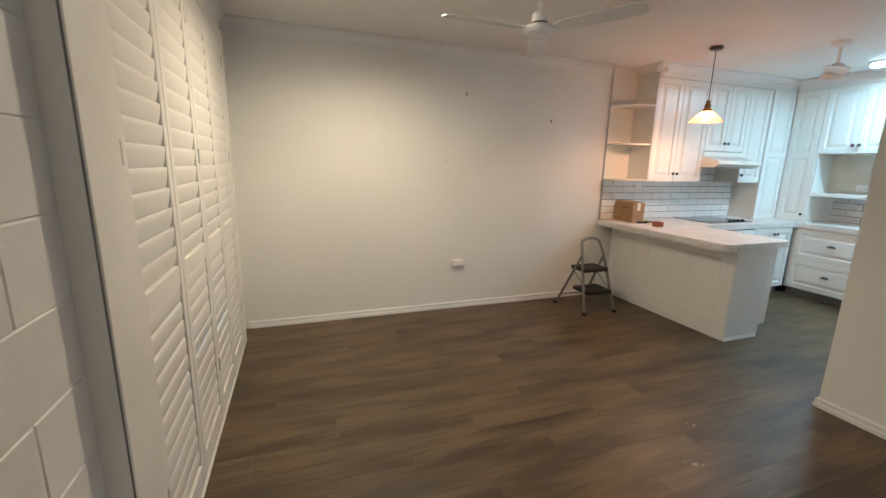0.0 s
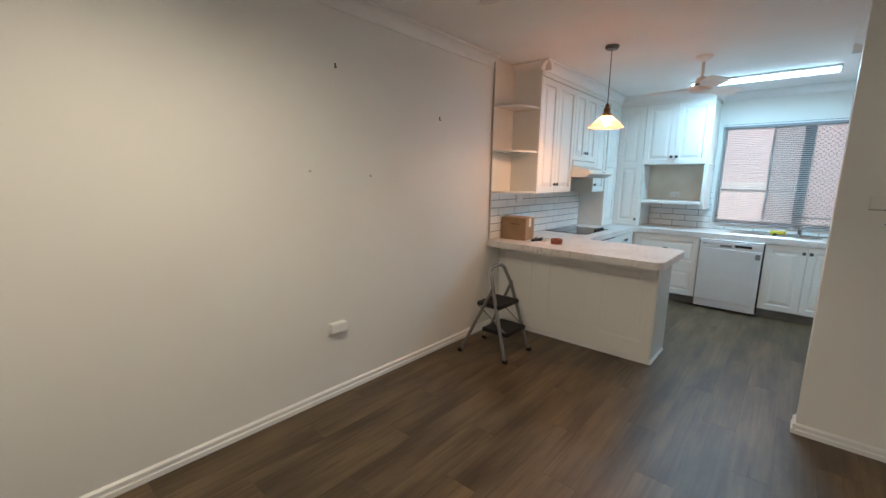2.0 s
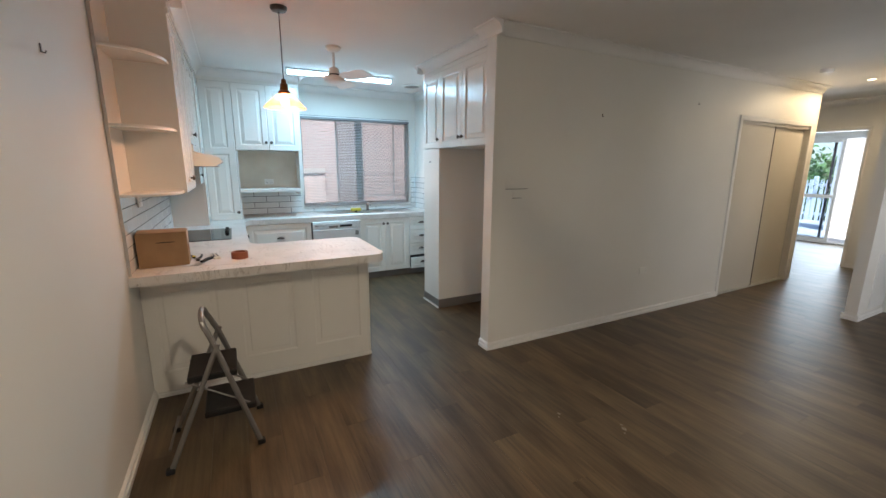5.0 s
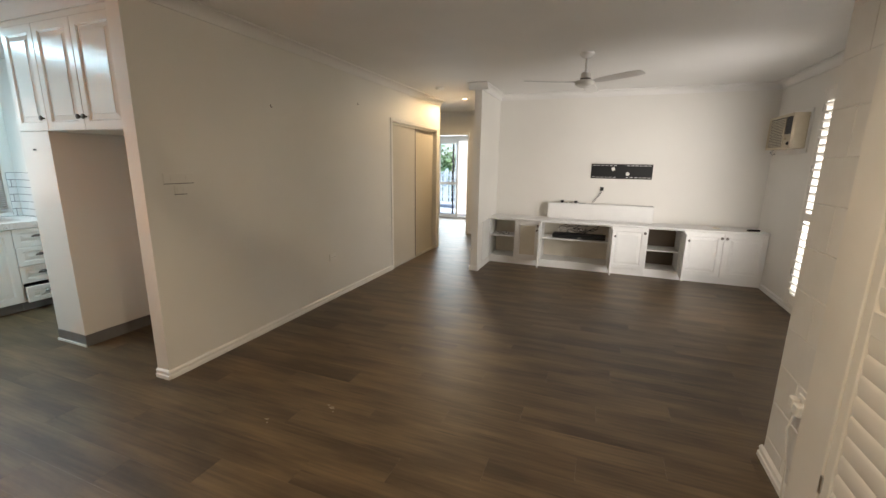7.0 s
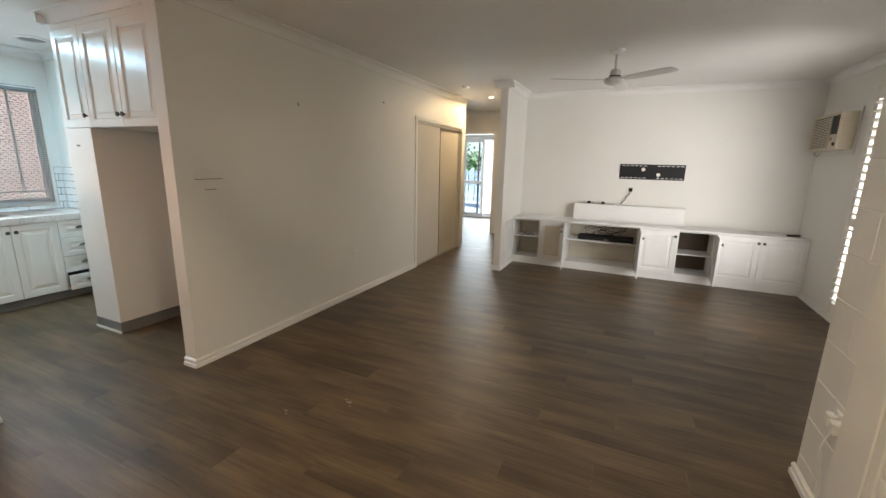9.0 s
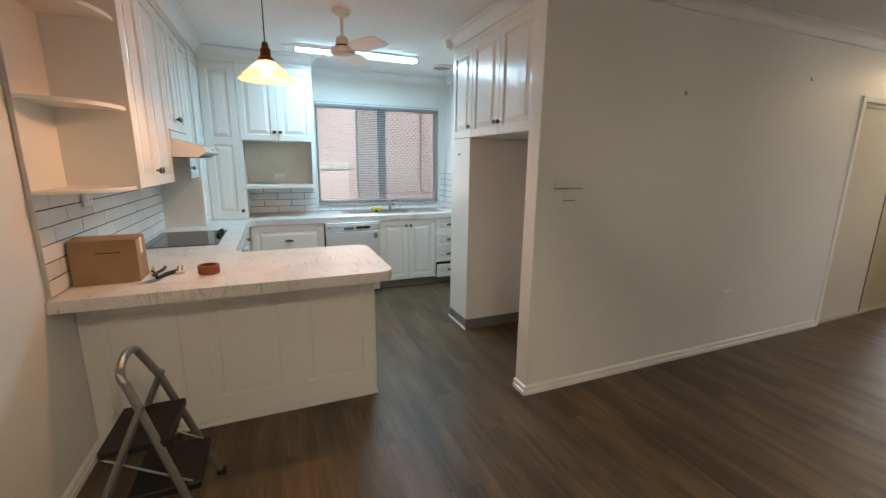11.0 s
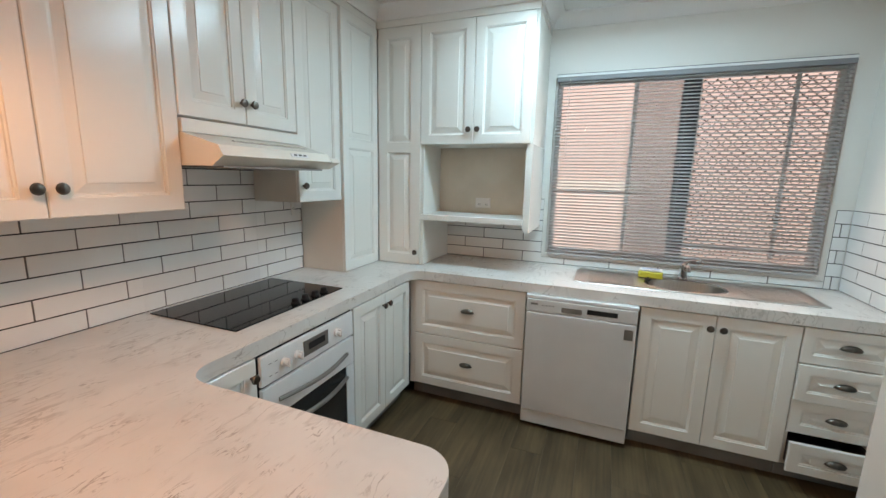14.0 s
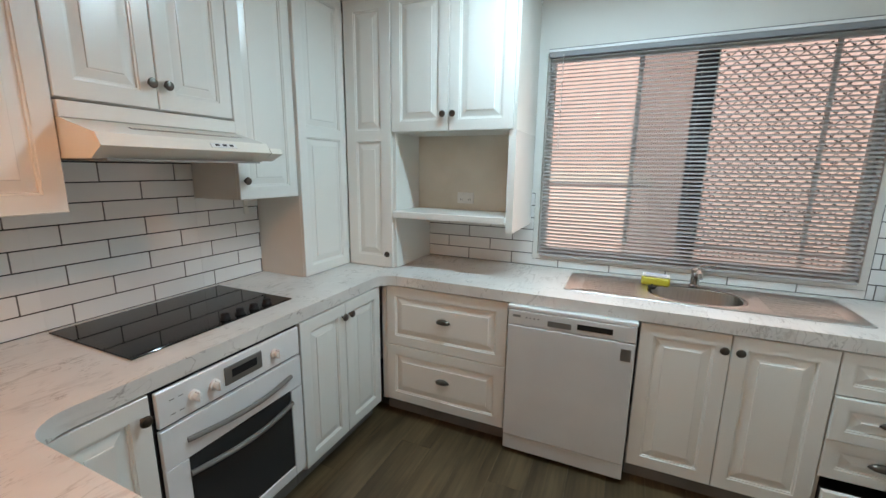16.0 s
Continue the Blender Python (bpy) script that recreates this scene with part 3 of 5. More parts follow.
# ---- kitchen window, blind and the wall outside ----
w3 = structure("window_3", boxes((6.83, 6.948, 1.7305, 1.742, 0.991, 2.204), (6.83, 6.948, 3.313, 3.3245, 0.991, 2.204), (6.83, 6.948, 1.742, 3.313, 0.991, 1.002), (6.83, 6.948, 1.742, 3.313, 2.193, 2.204)), TRIM, "white-framed aluminium sliding kitchen window with a diamond security screen", "window")
part("window_frame", boxes((6.86, 6.90, 1.743, 1.77, 1.003, 2.192), (6.86, 6.90, 3.285, 3.312, 1.003, 2.192), (6.86, 6.90, 1.77, 3.285, 1.003, 1.03), (6.86, 6.90, 1.77, 3.285, 2.165, 2.192), (6.862, 6.898, 2.438, 2.4445, 1.03, 2.165)), ALUMINIUM, w3)
part("meeting_stile", boxes((6.855, 6.91, 2.445, 2.54, 1.03, 2.165), bevel=0.003), WINDARK, w3, "dark meeting stile")
part("sash", boxes((6.875, 6.89, 2.80, 2.825, 1.03, 2.165), (6.875, 6.89, 1.94, 1.96, 1.03, 2.165), (6.875, 6.89, 1.77, 2.437, 1.10, 1.118)), ALUMINIUM, w3)
for a, b in ((1.77, 2.437), (2.541, 3.285)):
    pane = part("pane", boxes((6.878, 6.882, a, b, 1.03, 2.165)), GLASS, w3)
    pane.visible_shadow = False
part("flyscreen", boxes((6.886, 6.8875, 2.541, 2.80, 1.03, 2.165)), SCREEN, w3, "grey fly-screen overlap").visible_shadow = False
bm = bmesh.new()
for k in range(-24, 28):
    for sgn in (1, -1):
        y, zc = 1.77 + 0.064 * k, 1.03 if sgn > 0 else 2.165
        a, b = Vector((6.925 + 0.003 * sgn, y, zc)), Vector((6.925 + 0.003 * sgn, y + 1.135 / 0.88, zc + sgn * 1.135))
        lo, hi = max(0, (1.77 - y) / (b.y - y)), min(1, (2.44 - y) / (b.y - y))
        if hi > lo + 0.02:
            rod(bm, (a.lerp(b, lo), a.lerp(b, hi)), 0.003, 4)
for j in range(41):
    for k in range(21):
        y, z = 1.786 + 0.064 * k / 2, 1.044 + 0.02816 * j
        if (j + k) % 2 == 0 and y < 2.425 and z < 2.16:
            bmesh.ops.create_cone(bm, segments=6, radius1=0.006, radius2=0.006, depth=0.009, matrix=pose(6.925, y, z, 0, 90, 0))
tagged(part("security_mesh", bm, MESHGREY, w3, "diamond security mesh"), kind="stuff")

blind = thing("venetian_blind", pose(6.78, 2.5275, 2.2), "grey aluminium venetian blind lowered over the kitchen window", "blind")
part("head_rail", boxes((-0.02, 0.015, -0.785, 0.785, -0.028, 0.0), bevel=0.003), DARKSLAT, blind, "grey head rail")
part("valance", boxes((-0.022, 0.016, -0.786, 0.786, 0.0005, 0.016), bevel=0.002), WHITEENAMEL, blind, "white valance strip")
# black strip coloured as the shadow line over the valance
part("gap_seal", boxes((-0.012, 0.018, -0.787, 0.787, 0.0165, 0.021)), BLACK, blind, "dark strip for the shadow above the valance")
part("bottom_rail", boxes((-0.014, 0.012, -0.78, 0.78, -1.215, -1.20), bevel=0.003), SILVERSLAT, blind)
bm = bmesh.new()
sec = [(-0.0125, 0), (-0.006, 0.0018), (0, 0.0024), (0.006, 0.0018), (0.0125, 0)]
lo = [[bm.verts.new((x, y, z + dz)) for x, z in sec] for y in (-0.78, 0.78) for dz in (0, 0.0006)]
for a, b in ((0, 2), (1, 3)):
    for k in range(4):
        bm.faces.new((lo[a][k], lo[a][k + 1], lo[b][k + 1], lo[b][k]))
SLAT = mesh_of("slat", bm, SILVERSLAT)
for k in range(54):
    part("slat", SLAT, None, blind, m=pose(0, 0, -0.035 - 0.0216 * k, 0, -27, 0))
for y in (-0.6, 0.0, 0.6):
    part("ladder_cord", rod(bmesh.new(), ((-0.013, y, -0.02), (-0.013, y, -1.205)), 0.0009, 5), SILVERSLAT, blind)
part("tilt_wand", rod(bmesh.new(), ((-0.03, 0.70, -0.02), (-0.035, 0.70, -0.55)), 0.0035, 6), SILVERSLAT, blind)
neighbour = thing("neighbour_house", pose(8.9, 2.5, -0.2), "pink rendered brick side wall of the house next door", "house")
part("wall", boxes((0, 0.25, -7, 7, 0, 4.2)), BRICK, neighbour)
part("band", boxes((-0.05, 0.0, 0.1, 7, 1.60, 1.71), bevel=0.006), CONCRETE, neighbour, "pale horizontal ledge")
part("lower_wall", boxes((-0.02, 0.0, 0.1, 7, 0, 1.60)), PALEPINK, neighbour, "paler pink lower wall")
part("roof", prism(bmesh.new(), ((-0.6, -7.3), (4, -7.3), (4, 7.3), (-0.6, 7.3)), 4.2, 4.35), CONCRETE, neighbour)


# ---- kitchen ----
def base_unit(x, y, turn, w, d, label, group="kitchen base cabinets", h=0.85, toe=0.10, category="cabinet"):
    """Carcass on a kickboard; local x runs to the right as one faces it, the front plane is y = 0."""
    t = thing("base_cabinet", pose(x, y, 0, 0, 0, turn), label, category, group)
    part("body", boxes((0.0005, w - 0.0005, 0.0, d, toe, h - 0.001)), CARCASS, t)
    part("kickboard", boxes((0.0005, w - 0.0005, 0.05, 0.066, 0.001, toe)), KICK, t, "dark grey kickboard")
    return t


# north run, fronts at y = 4.12
YF, XF = 4.12, 6.183
c = base_unit(4.56, YF, SOUTH, 0.28, 0.65, "cream base cabinet with a single routed door beside the oven")
add_door(c, 0.0, 0.105, 0.28, 0.74, knob="rt")
c = base_unit(5.47, YF, SOUTH, 0.65, 0.65, "cream base cabinet with two routed doors beside the oven")
add_door(c, 0.0, 0.105, 0.325, 0.74, knob="rt")
add_door(c, 0.325, 0.105, 0.325, 0.74, knob="lt")
# east run, fronts at x = XF
c = base_unit(XF, 4.115, WEST, 0.775, 0.61, "cream base cabinet with two deep routed drawers")
part("filler", boxes((0.0, 0.03, -0.016, 0.0, 0.105, 0.849)), CABINET, c)
add_door(c, 0.03, 0.478, 0.745, 0.367, pull=True, name="drawer")
add_door(c, 0.03, 0.108, 0.745, 0.368, pull=True, name="drawer")
c = thing("base_cabinet", pose(XF, 2.715, 0, 0, 0, WEST), "cream sink cabinet with two routed doors", "cabinet", "kitchen base cabinets")
part("body", boxes((0.0005, 0.016, 0, 0.61, 0.1, 0.849), (0.699, 0.7145, 0, 0.61, 0.1, 0.849), (0.016, 0.699, 0, 0.61, 0.1, 0.116), (0.016, 0.699, 0.0, 0.016, 0.70, 0.849)), CARCASS, c)
part("kickboard", boxes((0.0005, 0.7145, 0.05, 0.066, 0.001, 0.1)), KICK, c, "dark grey kickboard")
add_door(c, 0.0, 0.105, 0.357, 0.74, knob="rt")
add_door(c, 0.357, 0.105, 0.358, 0.74, knob="lt")
c = thing("base_cabinet", pose(XF, 1.998, 0, 0, 0, WEST), "cream stack of four routed drawers, the lowest standing ajar", "cabinet", "kitchen base cabinets")
part("body", boxes((0.0005, 0.3695, 0, 0.61, 0.287, 0.849), (0.0005, 0.016, 0, 0.61, 0.116, 0.287), (0.354, 0.3695, 0, 0.61, 0.116, 0.287), (0.016, 0.354, 0.59, 0.61, 0.116, 0.287), (0.0005, 0.3695, 0, 0.61, 0.1, 0.116)), CARCASS, c)
part("kickboard", boxes((0.0005, 0.3695, 0.05, 0.066, 0.001, 0.1)), KICK, c, "dark grey kickboard")
for z, hh, o in ((0.66, 0.185, 0), (0.468, 0.19, 0.012), (0.288, 0.178, 0), (0.105, 0.162, 0.06)):
    add_door(c, 0.0, z, 0.37, hh, pull=True, name="drawer", margin=0.045, out=o)
# box coloured dark so that the gap over the ajar drawer looks shaded
part("drawer_box", boxes((0.02, 0.032, -0.06, 0.48, 0.12, 0.235), (0.338, 0.35, -0.06, 0.48, 0.12, 0.235), (0.032, 0.338, 0.468, 0.48, 0.12, 0.235), (0.032, 0.338, -0.06, 0.468, 0.12, 0.126)), DARKGREY, c, "drawer box coloured dark grey for the shaded open gap")

SINK_OVAL = [(0.19 + 0.155 * abs(math.cos(t)) ** 0.8 * (1 if math.cos(t) > 0 else -1), 0.625 + 0.21 * abs(math.sin(t)) ** 0.8 * (1 if math.sin(t) > 0 else -1)) for t in [2 * math.pi * k / 32 for k in range(32)]]


# worktop, one continuous slab with rounded corners
def worktop():
    bm = bmesh.new()
    pts = [(3.725, 4.778)]
    pts += arc(3.725 + 0.09, 3.2 + 0.09, 0.09, 180, 270)
    pts += arc(4.555 - 0.09, 3.2 + 0.09, 0.09, 270, 360)
    pts += arc(4.555 + 0.10, 4.10 - 0.10, 0.10, 180, 90)
    pts += arc(6.155 - 0.10, 4.10 - 0.10, 0.10, 90, 0)
    pts += [(6.155, 1.622), (6.798, 1.622), (6.798, 4.778)]
    hole = [(6.496 + (x - 0.19) * 1.02, 2.465 + (y - 0.625) * 1.02) for x, y in SINK_OVAL]
    for z, flip in ((0.91, False), (0.852, True)):
        edges = []
        for loop in (pts, hole):
            vs = [bm.verts.new((x, y, z)) for x, y in loop]
            edges += [bm.edges.new((vs[i], vs[(i + 1) % len(vs)])) for i in range(len(vs))]
        bmesh.ops.triangle_fill(bm, use_beauty=True, edges=edges)
    for loop in (pts, hole):
        n = len(loop)
        lo = [bm.verts.new((x, y, 0.852)) for x, y in loop]
        hi = [bm.verts.new((x, y, 0.91)) for x, y in loop]
        for i in range(n):
            bm.faces.new((lo[i], lo[(i + 1) % n], hi[(i + 1) % n], hi[i]))
    bmesh.ops.remove_doubles(bm, verts=bm.verts, dist=0.0003)
    return bm


tagged(part("worktop", worktop(), VENEER), "white marble-look laminate worktop with a rounded peninsula end", "worktop")

pen = thing("peninsula", pose(3.984, 3.28, 0), "cream panelled breakfast-bar peninsula base", "cabinet", "kitchen base cabinets")
part("body", boxes((0, 0.40, 0, 1.498, 0.0, 0.851), (0.40, 0.536, 0.02, 0.83, 0.10, 0.851)), CARCASS, pen)
part("kickboard", boxes((0.40, 0.48, 0.03, 0.83, 0.001, 0.10)), KICK, pen)
front = door_mesh("panel", 0.499, 0.81, CABINET, cells=[0.07, 0.81], deep=0.0052, margin=0.07, e=0.0003)
for k in range(3):
    part("panel", front, None, pen, m=pose(-0.001, 0.499 * (k + 1), 0.038, 0, 0, WEST))
part("end_panel", boxes((-0.016, 0.42, -0.012, -0.001, 0.036, 0.851), bevel=0.002), CABINET, pen)
d = door_mesh("door", 0.40, 0.73, CABINET)
part("door", d, None, pen, m=pose(0.538, 0.02, 0.11, 0, 0, EAST))
dd = part("door", d, None, pen, m=pose(0.538, 0.425, 0.11, 0, 0, EAST))
part("knob", KNOB, None, dd, m=pose(0.03, -0.018, 0.68, 90))
part("outlet_plate", boxes((-0.027, -0.019, 1.20, 1.30, 0.12, 0.19), bevel=0.003), WHITEPLASTIC, pen)

# oven
ov = thing("wall_oven", pose(4.842, YF, 0), "white built-under electric oven with a dark glass door", "oven")
W = 0.626
part("body", boxes((0, W, 0.002, 0.58, 0.12, 0.85)), BLACK, ov)
part("surround", boxes((0.006, W - 0.006, -0.006, 0.001, 0.125, 0.846)), BLACK, ov)
part("control_panel", boxes((0.012, W - 0.012, -0.024, -0.007, 0.715, 0.838), bevel=0.003), WHITEENAMEL, ov)
part("kickboard", boxes((0, W, 0.05, 0.066, 0.001, 0.119)), KICK, ov)
od = part("door", boxes((0.012, W - 0.012, -0.026, -0.007, 0.565, 0.705), bevel=0.002), WHITEENAMEL, ov)
for r in ((0.012, 0.09, -0.026, -0.007, 0.14, 0.562), (W - 0.075, W - 0.012, -0.026, -0.007, 0.14, 0.562), (0.09, W - 0.075, -0.026, -0.007, 0.14, 0.19)):
    part("door_frame", boxes(r, bevel=0.002), WHITEENAMEL, od)
part("door_glass", boxes((0.091, W - 0.076, -0.022, -0.012, 0.191, 0.56)), OVENGLASS, od, "dark oven glass")
for z, x0, x1 in ((0.632, 0.09, W - 0.075), (0.505, 0.09, W - 0.075)):
    part("handle", rod(bmesh.new(), [(x0 + (x1 - x0) * k / 12, -0.028 - 0.035 * math.sin(math.pi * k / 12), z) for k in range(13)], 0.010, 8), GREYMETAL, od, "bowed grey bar handle")
part("display", boxes((0.245, 0.41, -0.0275, -0.025, 0.745, 0.815), bevel=0.002), GREYMETAL, ov)
part("display_glass", boxes((0.275, 0.385, -0.029, -0.0275, 0.768, 0.798)), BLACK, ov)
for x in (0.13, 0.205, 0.475):
    kb = lathe(bmesh.new(), [(0.019, 0), (0.019, 0.008), (0.013, 0.012), (0.012, 0.028), (0.008, 0.030)], 16)
    box(kb, -0.004, 0.004, -0.018, 0.018, 0.01, 0.034, 0.002)
    part("dial", kb, WHITEENAMEL, ov, m=pose(x, -0.024, 0.775, 90))
for k in range(4):
    part("marking", boxes((0.05 + 0.03 * (k % 2), 0.066 + 0.03 * (k % 2), -0.0245, -0.0239, 0.745 + 0.05 * (k // 2), 0.748 + 0.05 * (k // 2))), GREYMETAL, ov)

# cooktop
hob = thing("cooktop", pose(4.875, 4.235, 0.9105), "black ceramic glass cooktop set into the worktop", "cooktop")
part("glass", boxes((0, 0.695, 0, 0.5, 0, 0.006), bevel=0.002), BLACKGLASS, hob)
for k in range(4):
    part("dial", lathe(bmesh.new(), [(0.021, 0), (0.021, 0.006), (0.017, 0.01), (0.016, 0.024), (0.010, 0.027)], 16), BLACK, hob, m=pose(0.371 + 0.07 * k, 0.037, 0.006))

# range hood
hd = thing("range_hood", pose(4.884, 4.46, 1.545), "cream slide-out range hood under the wall cabinet", "range hood")
bm = bmesh.new()
side = [(0.31, 0.0), (-0.155, 0.0), (-0.215, 0.038), (-0.19, 0.077), (-0.008, 0.125), (0.31, 0.125)]
a = [bm.verts.new((0.001, y, z)) for y, z in side]
b = [bm.verts.new((0.632, y, z)) for y, z in side]
for k in range(len(side)):
    bm.faces.new((a[k], a[(k + 1) % len(side)], b[(k + 1) % len(side)], b[k]))
bm.faces.new(a)
bm.faces.new(b[::-1])
part("body", bm, HOODCREAM, hd)
part("fascia", boxes((0.001, 0.632, -0.012, 0.30, 0.126, 0.177), bevel=0.002), CABINET, hd)
bm = bmesh.new()
nose = [(-0.150, 0.004), (-0.219, 0.036), (-0.205, 0.058), (-0.150, 0.058)]
a = [bm.verts.new((0.633, y, z)) for y, z in nose]
b = [bm.verts.new((0.695, y, z)) for y, z in nose]
for k in range(4):
    bm.faces.new((a[k], a[(k + 1) % 4], b[(k + 1) % 4], b[k]))
bm.faces.new(a)
bm.faces.new(b[::-1])
part("visor_end", bm, HOODCREAM, hd)
tilt_back = pose(0, -0.2025, 0.0575, -33)
part("switch_plate", boxes((0.36, 0.47, -0.002, 0.001, -0.009, 0.009), bevel=0.0008), WHITEENAMEL, hd, m=tilt_back)
for k in range(3):
    part("switch", boxes((0.378 + 0.03 * k, 0.394 + 0.03 * k, -0.006, -0.002, -0.004, 0.004), bevel=0.001), DARKGREY, hd, m=tilt_back)
slope = pose(0, -0.099, 0.1015, -75.2)
part("vent_recess", boxes((0.15, 0.58, -0.0006, 0.001, -0.010, 0.010)), BLACK, hd, "dark slotted vent", m=slope)
for k in range(29):
    part("vent_rib", boxes((0.153 + 0.0146 * k, 0.157 + 0.0146 * k, -0.0025, 0.0, -0.010, 0.010)), HOODCREAM, hd, m=slope)
part("filter", boxes((0.03, 0.60, -0.18, 0.28, -0.006, 0.001)), GREYMETAL, hd)

# wall cabinets on the north wall
UT = 2.475


def wall_unit(x, y, turn, w, d, z0, z1, label, group="kitchen wall cabinets", name="wall_cabinet"):
    t = thing(name, pose(x, y, z0, 0, 0, turn), label, "cabinet", group)
    part("body", boxes((0.0005, w - 0.0005, 0.0, d, 0, z1 - z0)), CARCASS, t)
    return t


c = wall_unit(4.105, 4.478, SOUTH, 0.777, 0.30, 1.374, UT, "cream wall cabinet with two routed doors beside the open shelves")
add_door(c, 0, 0, 0.356, UT - 1.374, knob="rb")
add_door(c, 0.356, 0, 0.421, UT - 1.374, knob="lb")
c = wall_unit(4.884, 4.478, SOUTH, 0.634, 0.30, 1.73, UT, "cream wall cabinet with two short routed doors over the range hood")
add_door(c, 0, 0, 0.317, UT - 1.73, knob="rb")
add_door(c, 0.317, 0, 0.317, UT - 1.73, knob="lb")
c = wall_unit(5.52, 4.478, SOUTH, 0.372, 0.30, 1.37, UT, "narrow cream wall cabinet with one routed door")
add_door(c, 0, 0, 0.372, UT - 1.37, knob="lb")
c = wall_unit(5.894, 4.46, SOUTH, 0.426, 0.318, 0.912, UT, "tall cream corner cabinet standing on the worktop", name="corner_cabinet")
add_door(c, 0, 0, 0.406, UT - 0.912, cells=[0, 0.80, UT - 0.912])
c = wall_unit(6.32, 4.44, WEST, 0.322, 0.478, 0.912, UT, "tall narrow cream cabinet standing on the worktop", name="corner_cabinet")
add_door(c, 0, 0, 0.322, UT - 0.912, cells=[0, 0.80, UT - 0.912], knob="rb", margin=0.07)
c = wall_unit(6.318, 4.116, WEST, 0.74, 0.48, 1.73, UT, "cream wall cabinet with two routed doors over an open microwave niche")
add_door(c, 0, 0, 0.362, UT - 1.73, knob="rb")
add_door(c, 0.362, 0, 0.363, UT - 1.73, knob="lb")
part("side_panel", boxes((0.7, 0.74, 0.0, 0.478, -0.545, -0.001)), CABINET, c)
part("niche_shelf", boxes((0, 0.70, -0.02, 0.478, -0.50, -0.46), bevel=0.004), CABINET, c)
part("niche_back", boxes((0, 0.70, 0.30, 0.315, -0.46, -0.001)), INSIDE, c)
part("side_panel", boxes((0, 0.018, 0.0, 0.478, -0.815, -0.001)), CABINET, c)
niche_plate = part("outlet_plate", boxes((0.30, 0.41, 0.290, 0.30, -0.42, -0.35), bevel=0.002), WHITEPLASTIC, c, "white double power outlet")
for x in (0.328, 0.382):
    part("rocker", boxes((x - 0.006, x + 0.006, 0.286, 0.290, -0.372, -0.358), bevel=0.001), WHITEPLASTIC, niche_plate)
    for dx in (-0.006, 0.006):
        part("slot", boxes((x + dx - 0.0015, x + dx + 0.0015, 0.2894, 0.2899, -0.402, -0.390)), BLACK, niche_plate)

# crown boards over the wall cabinets
structure("trim", boxes((4.104, 6.32, 4.45, 4.778, UT + 0.001, Z)), CABINET, "cream filler board over the wall cabinets", "trim")
structure("trim", boxes((6.30, 6.798, 3.372, 4.45, UT + 0.001, Z)), CABINET, "cream filler board over the wall cabinets", "trim")
for a, b, i in (((4.02, 4.449), (6.30, 4.449), (0, -1)), ((4.103, 4.37), (4.103, 4.78), (-1, 0)), ((6.299, 3.36), (6.299, 4.45), (-1, 0)), ((6.22, 3.371), (6.80, 3.371), (0, -1))):
    cornice("cornice", a, b, i)

# open corner shelves
sh = thing("corner_shelf", pose(4.104, 4.778, 1.374), "cream open shelf unit with rounded shelves at the cabinet's end", "shelf")
part("back_panel", boxes((-0.355, 0, -0.014, -0.001, 0.0, 1.225)), CABINET, sh)
part("side_panel", boxes((-0.016, -0.001, -0.318, -0.014, 0.0, 1.225)), CABINET, sh)
shelf_bm = mesh_of("shelf", prism(bmesh.new(), [(-0.016, -0.014), (-0.355, -0.014)] + [(-0.355, -0.05)] + [(-0.355 + 0.339 * (1 - math.cos(t)), -0.05 - 0.25 * math.sin(t)) for t in [math.pi / 2 * k / 10 for k in range(1, 10)]] + [(-0.016, -0.30)], 0, 0.018, 0.003), CABINET)
for z in (0.0, 0.39, 0.80):
    part("shelf", shelf_bm, None, sh, m=pose(0, 0, z))
part("edge_strip", boxes((-0.360, -0.354, -0.018, -0.001, -0.46, 1.14)), ALUMINIUM, sh, "grey edge strip")

# fridge surround
fr = thing("fridge_surround", pose(4.709, 2.258, 0), "cream tall end panel box beside the empty fridge recess", "cabinet")
part("body", boxes((0, 0.376, -0.82, 0, 0.10, 1.735), bevel=0.002), CABINET, fr)
part("kickboard", boxes((-0.003, 0.379, -0.81, 0.003, 0.001, 0.099)), KICK, fr, "grey kickboard")
part("edge_strip", boxes((-0.006, 0.382, 0.003, 0.012, 0.001, 0.02)), TRIM, fr)
part("hook", lathe(bmesh.new(), [(0.006, 0), (0.005, 0.01), (0.008, 0.014), (0.003, 0.018)], 10), PEWTER, fr, m=pose(0.2, 0.0, 1.60, -90))
c = wall_unit(5.085, 2.24, NORTH, 1.29, 0.80, 1.737, UT, "cream wall cabinet with three routed doors over the fridge recess")
add_door(c, 0, 0, 0.392, UT - 1.737, knob="rb")
add_door(c, 0.392, 0, 0.442, UT - 1.737, knob="rb")
add_door(c, 0.834, 0, 0.456, UT - 1.737, knob="lb")
structure("trim", boxes((3.795, 5.085, 1.44, 2.25, UT + 0.001, Z)), CABINET, "cream filler board over the fridge cabinet", "trim")
structure("trim", boxes((3.711, 3.794, 1.44, 2.22, 0.0, Z)), WALL, "painted filler strip beside the fridge recess", "trim")
cornice("cornice", (3.711, 2.251), (5.17, 2.251), (0, 1))
cornice("cornice", (5.086, 1.62), (5.086, 2.33), (1, 0))

